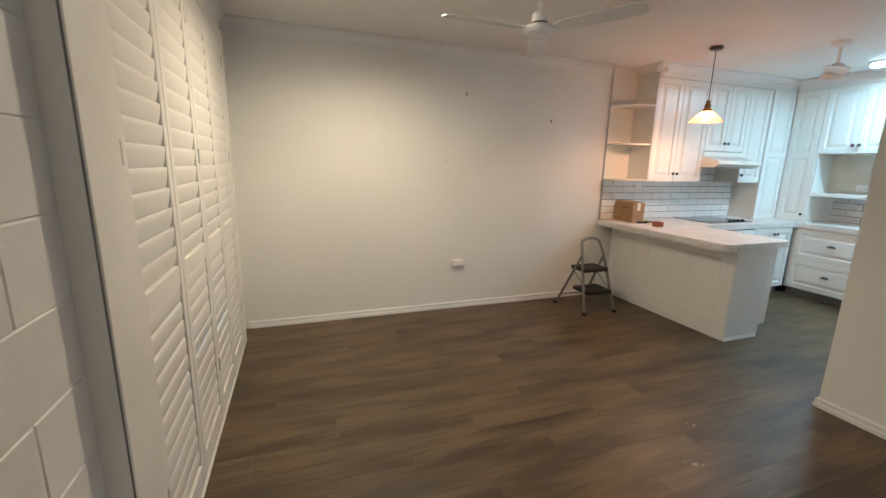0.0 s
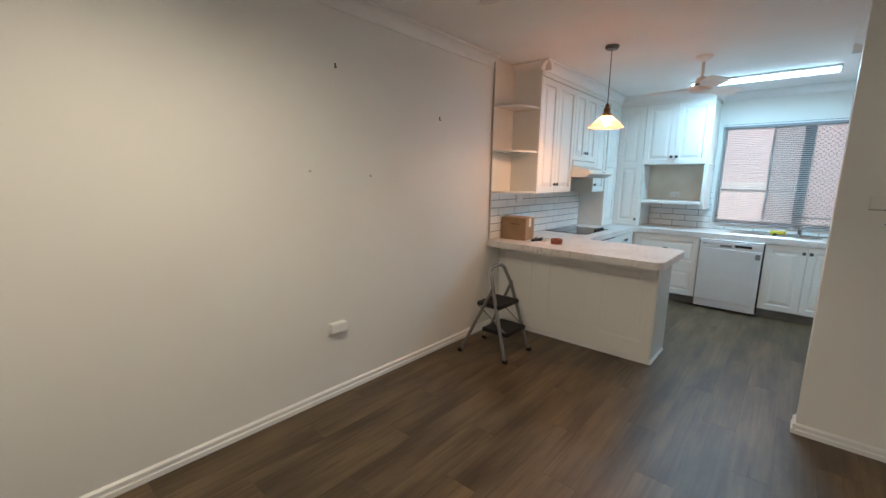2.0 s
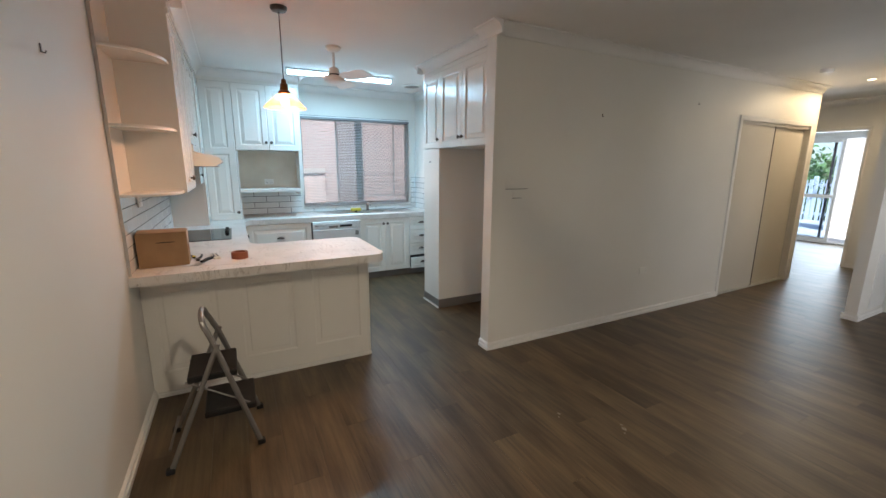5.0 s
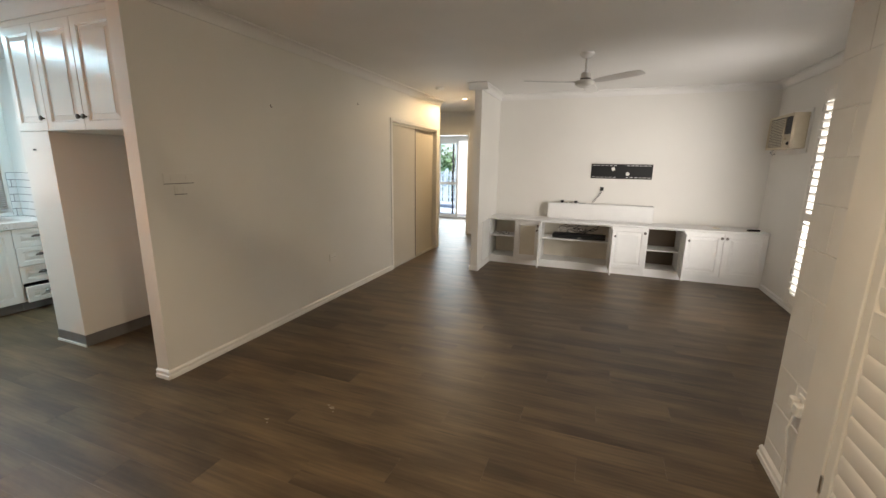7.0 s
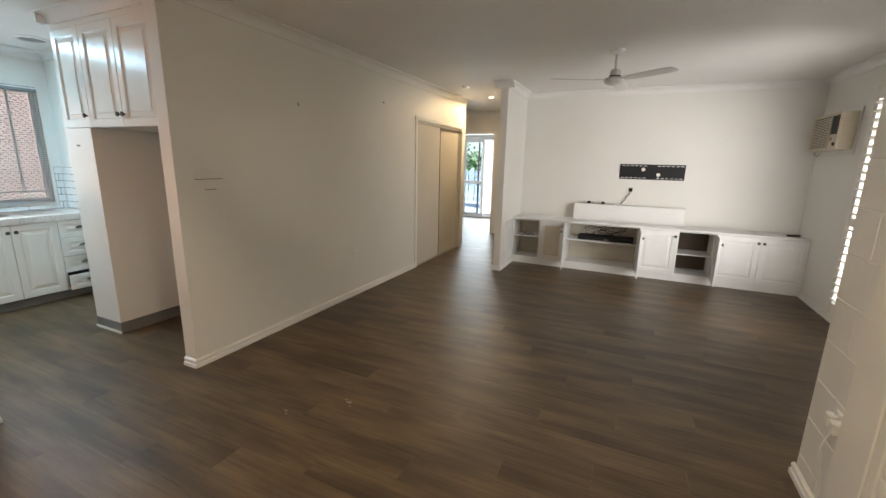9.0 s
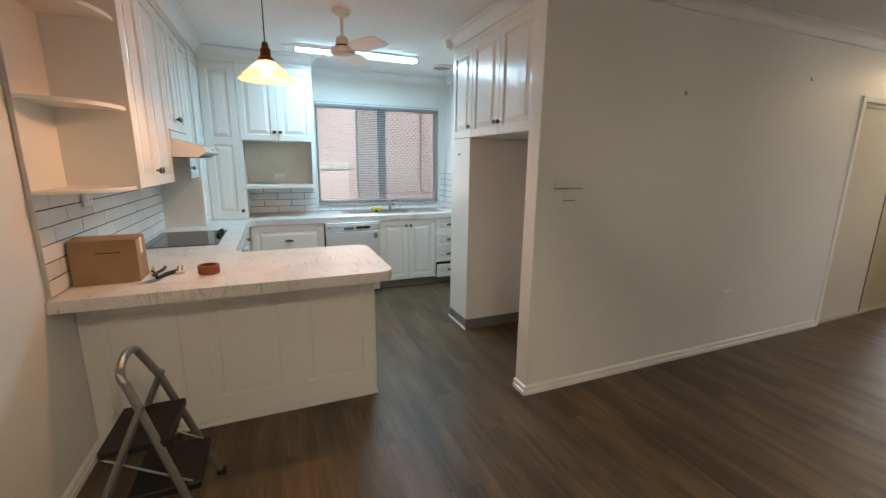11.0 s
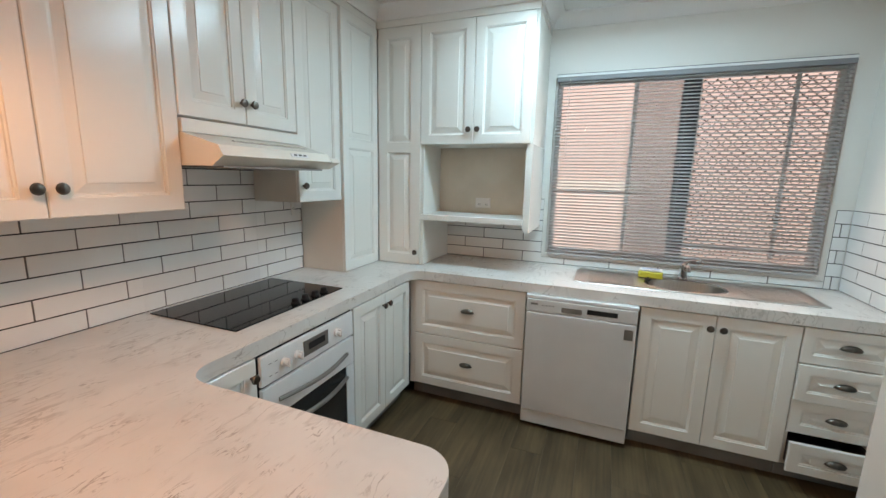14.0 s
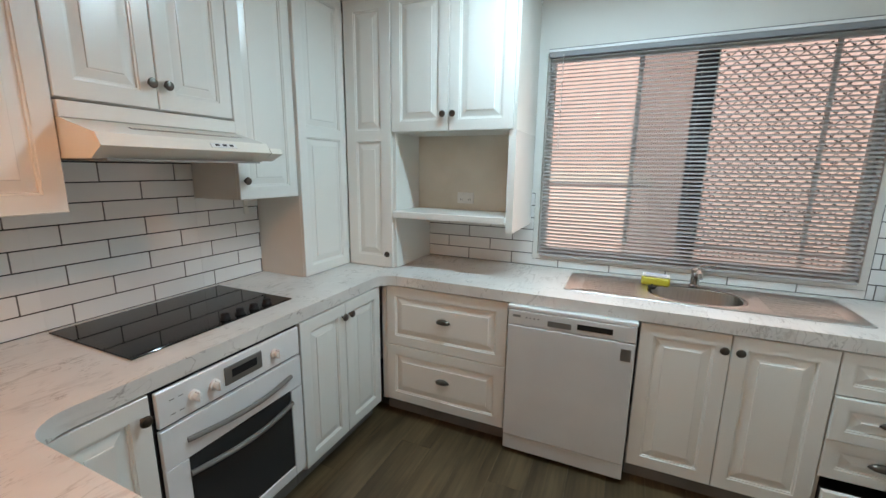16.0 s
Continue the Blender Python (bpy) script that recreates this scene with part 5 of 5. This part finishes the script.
def tree(x, y, h, seed):
    rnd = random.Random(seed)
    t = thing("garden_tree", pose(x, y, -0.2), "leafy green garden tree behind the fence", "tree", "garden trees")
    bm = bmesh.new()
    tips = []
    rod(bm, ((0, 0, 0), (0.05, 0.02, h * 0.3), (0.0, 0.05, h * 0.55)), 0.11, 8)
    for k in range(9):
        a, up = rnd.uniform(0, 6.28), rnd.uniform(0.45, 0.95)
        tip = Vector((math.cos(a) * rnd.uniform(0.6, 1.7), math.sin(a) * rnd.uniform(0.6, 1.7), h * up))
        rod(bm, (Vector((0, 0.03, h * 0.4)), Vector((tip.x * 0.5, tip.y * 0.5, h * (0.4 + up) / 2 + 0.1)), tip), 0.035, 5)
        tips.append(tip)
    part("trunk", bm, BARK, t)
    verts, faces = [], []
    for k in range(2600):
        c = rnd.choice(tips) + Vector((rnd.gauss(0, 0.42), rnd.gauss(0, 0.42), rnd.gauss(0, 0.36)))
        m = Euler((rnd.uniform(-1, 1), rnd.uniform(-1, 1), rnd.uniform(0, 6.28))).to_matrix()
        s = rnd.uniform(0.06, 0.13)
        i = len(verts)
        for p in ((-s, 0, 0), (0, -s * 0.45, 0.01), (s, 0, 0), (0, s * 0.45, 0.01)):
            verts.append(c + m @ Vector(p))
        faces.append((i, i + 1, i + 2, i + 3))
    me = bpy.data.meshes.new("crown")
    me.from_pydata(verts, [], faces)
    me.materials.append(LEAF)
    part("crown", me, None, t)


tree(7.0, -13.9, 2.1, 3)
tree(8.6, -14.6, 2.5, 4)

# ---- built-in unit under the screen bracket ----
TF, TT = -2.10, 0.70
tv_top = tagged(part("unit_top", boxes((-1.219, 2.428, -2.519, -2.065, TT, TT + 0.024), bevel=0.004), TVWHITE), "long white painted top of the built-in unit", "worktop")


def tv_unit(x_hi, x_lo, label, shelf=None, inside=INSIDE):
    """A hollow low cabinet that faces north; its local x runs towards the west."""
    w, h, d = x_hi - x_lo, TT - 0.001, 0.415
    t = thing("low_cabinet", pose(x_hi, TF, 0, 0, 0, NORTH), label, "cabinet", "built-in low cabinets")
    part("body", boxes((0.0005, 0.016, 0, d, 0.09, h), (w - 0.016, w - 0.0005, 0, d, 0.09, h), (0.016, w - 0.016, 0, d, 0.09, 0.11), (0.016, w - 0.016, 0, d, h - 0.016, h)), TVWHITE, t)
    part("back_panel", boxes((0.016, w - 0.016, d - 0.012, d - 0.001, 0.11, h - 0.016)), inside, t)
    part("plinth", boxes((0.0005, w - 0.0005, 0.0, 0.016, 0.001, 0.0895)), TVWHITE, t)
    if shelf:
        part("shelf", boxes((0.0165, w - 0.0165, 0.03, d - 0.013, shelf, shelf + 0.016)), TVWHITE, t)
    return t, w


DH = TT - 0.10
t, w = tv_unit(2.427, 2.01, "white low cabinet standing open with one shelf", 0.42)
add_door(t, 0, 0.092, w, DH, TVWHITE, knob="rt", swing=89, hinge="left")
t, w = tv_unit(2.009, 1.632, "white low cabinet with a beige framed panel")
d = add_door(t, 0, 0.092, w, DH, TVWHITE, knob="rt", flat=True)
part("panel", boxes((0.075, w - 0.078, -0.0085, -0.006, 0.075, DH - 0.078)), INSIDE, d, "plain beige panel")
t, w = tv_unit(1.631, 0.645, "wide white low cabinet standing open with one shelf", 0.43)
add_door(t, 0, 0.092, 0.49, DH, TVWHITE, knob="rt", swing=84, hinge="left")
add_door(t, w - 0.48, 0.092, 0.48, DH, TVWHITE, knob="lt", swing=92, hinge="right")
t, w = tv_unit(0.644, 0.17, "white low cabinet with a closed routed door")
add_door(t, 0, 0.092, w, DH, TVWHITE, knob="rt")
# back panel in a darker brown than the other cabinets have
t, w = tv_unit(0.169, -0.262, "white low cabinet standing open with a dark inside and one shelf", 0.37, DARKBACK)
add_door(t, 0, 0.092, w, DH, TVWHITE, knob="lt", swing=86, hinge="right")
t, w = tv_unit(-0.263, -1.218, "white low cabinet with two closed routed doors")
add_door(t, 0, 0.092, w / 2, DH, TVWHITE, knob="rt")
add_door(t, w / 2, 0.092, w / 2, DH, TVWHITE, knob="lt")

box_ledge = tagged(part("cable_box", boxes((0.09, 1.575, -2.519, -2.375, TT + 0.0245, 0.965), bevel=0.004), TVWHITE), "white painted box ledge that hides cables on the unit", "ledge")
bk = thing("screen_bracket", pose(0.57, -2.519, 1.454), "black steel wall bracket for a television", "bracket")
part("plate", boxes((-0.418, 0.418, 0.0, 0.012, -0.107, 0.107), bevel=0.002), BLACK, bk)
for s in (-1, 1):
    part("lip", boxes((-0.418, 0.418, 0.012, 0.022, s * 0.104 - 0.003, s * 0.104 + 0.003), bevel=0.001), BLACK, bk)
    for k in range(14):
        if k not in (6, 7):
            part("slot", boxes((-0.395 + 0.058 * k, -0.36 + 0.058 * k, 0.0122, 0.0132, s * 0.085 - 0.0045, s * 0.085 + 0.0045)), TVWHITE, bk)
for x, z in ((0.11, 0.035), (-0.09, -0.035)):
    part("hole", lathe(bmesh.new(), [(0.026, 0), (0.026, 0.0015), (0.001, 0.0016)], 20), WALL, bk, m=pose(x, 0.0125, z, -90))
tvp = thing("wall_socket", pose(0.815, -2.519, 1.19), "small black aerial socket with hanging leads", "socket")
part("plate", boxes((-0.025, 0.025, 0, 0.012, -0.028, 0.028), bevel=0.003), BLACK, tvp)
for dx in (0.0, 0.014):
    part("lead", rod(bmesh.new(), ((0, 0.012, -0.01), (0.0 + dx, 0.03, -0.05), (0.05 + dx, 0.035, -0.13), (0.11 + dx, 0.05, -0.215)), 0.0035, 6), BLACK, tvp)
for x, c in ((1.37, BLACK), (1.17, BLACK)):
    g = thing("power_adaptor", pose(x, -2.45, 0.9655), "small black power adaptor on the ledge", "adaptor", "adaptors on the ledge")
    part("case", boxes((-0.022, 0.022, -0.02, 0.02, 0, 0.035), bevel=0.004), c, g)
    part("cable", rod(bmesh.new(), ((-0.02, 0, 0.01), (-0.08, 0.02, 0.004), (-0.15, -0.01, 0.004)), 0.003, 6), BLACK, g)
# small white round object, its use not known
cup = thing("round_cap", pose(1.28, -2.45, 0.9655), "small white round cap on the ledge", "candle")
part("cap", lathe(bmesh.new(), [(0.02, 0), (0.02, 0.02), (0.016, 0.026), (0.002, 0.027)], 16), WHITEPLASTIC, cup)
dv = thing("media_player", pose(1.10, -2.30, 0.4465), "black media box with tangled black cables on the shelf", "media box")
part("case", boxes((-0.40, 0.36, -0.12, 0.09, 0, 0.062), bevel=0.004), BLACK, dv)
part("badge", boxes((-0.06, -0.01, 0.0902, 0.0912, 0.01, 0.022)), STEEL, dv)
for k in range(7):
    rnd = random.Random(k)
    x = -0.25 + 0.07 * k
    part("cable", rod(bmesh.new(), [(x + rnd.uniform(-0.08, 0.08) + 0.12 * math.sin(j * 0.8 + k), -0.05 + 0.05 * math.sin(j + k), 0.07 + 0.075 * abs(math.sin(j * 0.7 + k * 1.3)) * (1.0 + 0.7 * (k % 2))) for j in range(9)], 0.005, 6), BLACK if k % 3 else WHITEPLASTIC, dv)
cb = thing("coiled_lead", pose(2.22, -2.25, 0.4365), "coil of grey and white leads on the shelf", "cable")
for k in range(3):
    part("loop", rod(bmesh.new(), [(0.08 * math.cos(t) + 0.02 * k, 0.05 * math.sin(t), 0.008 + 0.012 * k + 0.01 * math.sin(2 * t)) for t in [2 * math.pi * j / 16 for j in range(17)]], 0.005, 6), (BLACK, WHITEPLASTIC, GREYMETAL)[k], cb)
rem = thing("remote_control", pose(-1.08, -2.22, TT + 0.0245, 0, 0, 20), "black remote control on the unit", "remote")
part("case", boxes((-0.075, 0.075, -0.022, 0.022, 0, 0.02), bevel=0.006), BLACK, rem)
part("keypad", boxes((-0.05, 0.04, -0.014, 0.014, 0.0195, 0.022)), DARKGREY, rem)
cst = thing("coaster", pose(-0.68, -2.28, TT + 0.0245), "round beige coaster on the unit", "coaster")
part("disc", lathe(bmesh.new(), [(0.045, 0), (0.046, 0.004), (0.044, 0.009), (0.002, 0.009)], 24), CREAMPLASTIC, cst)

# air conditioner
ac = thing("air_conditioner", pose(-1.189, -1.915, 1.945), "aged cream window air conditioner set in the wall", "air conditioner")
part("case", boxes((-0.029, 0.105, -0.355, 0.355, -0.19, 0.19), bevel=0.006), ACBEIGE, ac)
part("surround", boxes((-0.0295, -0.018, -0.40, 0.40, -0.24, 0.23), bevel=0.002), TRIM, ac)
part("front_frame", boxes((0.105, 0.122, -0.355, 0.355, 0.165, 0.19), (0.105, 0.122, -0.355, 0.355, -0.19, -0.165), (0.105, 0.122, -0.355, -0.335, -0.165, 0.165), (0.105, 0.122, 0.335, 0.355, -0.165, 0.165), (0.105, 0.122, 0.12, 0.14, -0.165, 0.165), bevel=0.003), ACBEIGE, ac)
gr = mesh_of("grille_slat", boxes((0.106, 0.118, -0.333, 0.118, -0.006, 0.002)), ACBEIGE)
for k in range(17):
    part("grille_slat", gr, None, ac, m=pose(0, 0, -0.15 + 0.0185 * k))
part("grille_back", boxes((0.1052, 0.1062, -0.334, 0.119, -0.164, 0.164)), DARKGREY, ac)
part("outlet_vent", boxes((0.106, 0.11, 0.142, 0.333, -0.03, 0.16)), BLACK, ac)
fin = mesh_of("vent_fin", boxes((0.108, 0.121, 0.143, 0.332, -0.0025, 0.0025)), DARKGREY)
for k in range(9):
    part("vent_fin", fin, None, ac, m=pose(0, 0, -0.015 + 0.02 * k))
part("control_panel", boxes((0.106, 0.116, 0.142, 0.333, -0.164, -0.034)), ACBEIGE, ac)
part("dial", lathe(bmesh.new(), [(0.018, 0), (0.018, 0.012), (0.01, 0.016)], 16), ACBEIGE, ac, m=pose(0.116, 0.20, -0.08, 0, 90, 0))
part("dial", lathe(bmesh.new(), [(0.018, 0), (0.018, 0.012), (0.01, 0.016)], 16), BLACK, ac, m=pose(0.116, 0.29, -0.135, 0, 90, 0))
part("lead", rod(bmesh.new(), ((0.05, -0.30, -0.19), (0.06, -0.36, -0.22), (0.02, -0.42, -0.25), (0.01, -0.36, -0.235)), 0.004, 6), BLACK, ac)


# ---- outlets, switches, hooks ----
def outlet(x, y, z, turn, label, w=0.115, h=0.072, name="power_outlet", double=True):
    t = thing(name, pose(x, y, z, 0, 0, turn), label, "outlet", "power outlets")
    part("plate", boxes((-w / 2, w / 2, -0.010, 0, -h / 2, h / 2), bevel=0.003), WHITEPLASTIC, t)
    for s in ((-1, 1) if double else (0,)):
        part("rocker", boxes((s * 0.03 - 0.005, s * 0.03 + 0.005, -0.014, -0.010, 0.014, 0.026), bevel=0.001), WHITEPLASTIC, t)
        for k in (-1, 1):
            part("slot", boxes((s * 0.03 + 0.006 * k - 0.0012, s * 0.03 + 0.006 * k + 0.0012, -0.0106, -0.0101, -0.006, 0.003)), BLACK, t)
    return t


o = outlet(1.963, 4.779, 0.489, SOUTH, "white double power outlet on the dining wall", 0.13, 0.085)
part("adaptor", boxes((-0.06, 0.06, -0.05, -0.014, -0.02, 0.045), bevel=0.006), WHITEPLASTIC, o)
outlet(3.589, 0.406, 0.487, WEST, "white double power outlet on the partition wall")
outlet(4.29, 4.768, 1.31, SOUTH, "white double power outlet on the splashback", 0.118, 0.072)
outlet(5.80, 4.768, 1.31, SOUTH, "small white switch on the splashback", 0.03, 0.09, double=False)
o = outlet(-0.119, 2.00, 0.49, EAST, "white double power outlet with a plug on the block wall", 0.12, 0.08)
part("plug", boxes((0.01, 0.06, -0.055, -0.014, -0.03, 0.025), bevel=0.006), WHITEPLASTIC, o)
part("plug", boxes((-0.06, -0.015, -0.045, -0.014, -0.03, 0.025), bevel=0.006), WHITEPLASTIC, o)
part("lead", rod(bmesh.new(), ((0.035, -0.05, -0.02), (0.04, -0.07, -0.10), (0.03, -0.04, -0.30), (0.02, -0.03, -0.47)), 0.004, 6), WHITEPLASTIC, o)
for y, z, w, h in ((2.105, 1.415, 0.22, 0.07), (2.10, 1.335, 0.09, 0.06)):
    s = thing("light_switch", pose(3.589, y, z, 0, 0, WEST), "white light switch plate on the partition wall", "switch", "switches")
    part("plate", boxes((-w / 2, w / 2, -0.004, 0, -h / 2, h / 2), bevel=0.0015), WALL, s)
    for k in range(2):
        part("rocker", boxes((-w / 4 + k * w / 2 - 0.008, -w / 4 + k * w / 2 + 0.008, -0.007, -0.004, -0.012, 0.012), bevel=0.001), WALL, s)
    # dark strip painted for the shadow that the plate casts below it
    part("shadow_gap", boxes((-w / 2, w / 2, -0.004, 0, -h / 2 - 0.005, -h / 2)), KICK, s)


def hook(x, y, z, turn, size=1.0, label="small dark picture hook in the painted wall"):
    t = thing("picture_hook", pose(x, y, z, 0, 0, turn), label, "hook", "picture hooks")
    part("plate", boxes((-0.006 * size, 0.006 * size, -0.003, 0, -0.015 * size, 0.017 * size), bevel=0.001), PEWTER, t)
    part("curl", rod(bmesh.new(), ((0, -0.003, -0.012 * size), (0, -0.012, -0.016 * size), (0, -0.016, -0.006 * size)), 0.0025, 6), PEWTER, t)


hook(2.016, 4.779, 2.187, SOUTH)
hook(3.0, 4.779, 1.983, SOUTH)
hook(3.589, 1.187, 2.011, WEST, 0.8)
hook(3.589, -0.198, 2.211, WEST, 0.8)
hook(1.81, 4.779, 1.541, SOUTH, 0.3, "bare nail head in the painted wall")
hook(2.276, 4.779, 1.518, SOUTH, 0.3, "bare nail head in the painted wall")
# paint drips and scuffs on the floor
for k, (x, y, r) in enumerate(((2.31, 2.20, 0.020), (2.345, 2.18, 0.010), (2.605, 2.445, 0.013), (2.58, 2.47, 0.007), (2.28, 2.23, 0.008))):
    rnd = random.Random(k)
    bm = bmesh.new()
    pts = [(r * rnd.uniform(0.5, 1.3) * math.cos(a), r * rnd.uniform(0.3, 0.8) * math.sin(a)) for a in [2 * math.pi * j / 11 for j in range(11)]]
    prism(bm, pts, 0.0002, 0.0012)
    tagged(part("paint_drip", bm, DRIP, m=pose(x, y, 0)), "dried white paint spot on the floor", "paint spot", "paint spots")

# ---- floor planks ----
PW, PL = 0.18, 1.22
plank_mesh = {}
row = 0
y = 4.776
while y > -6.8:
    spans = [(-0.1, 6.25)] if y > 2.3 else [(-1.22, 3.588), (3.72, 6.25)] if y > 1.62 else [(-1.22, 3.588), (3.72, 4.71)] if y > 1.43 else [(-1.22, 3.588)] if y > -1.45 else [(-1.22, 2.429), (2.531, 3.72)] if y > -2.15 else [(2.531, 3.72)] if y > -2.8 else [(2.531, 5.1)]
    for x0, x1 in spans:
        x = -1.6 - (row * 0.437) % PL
        while x < x1:
            a, b = max(x, x0), min(x + PL, x1)
            if b > a + 0.02:
                key = round(b - a, 3)
                if key not in plank_mesh:
                    plank_mesh[key] = mesh_of("plank", box(bmesh.new(), 0.0002, key - 0.0002, 0.0002, PW - 0.0002, -0.006, 0.0, 0.0004), PLANK, False)
                part("plank", plank_mesh[key], None, floor, m=pose(a, y - PW, 0))
            x += PL
    y -= PW
    row += 1
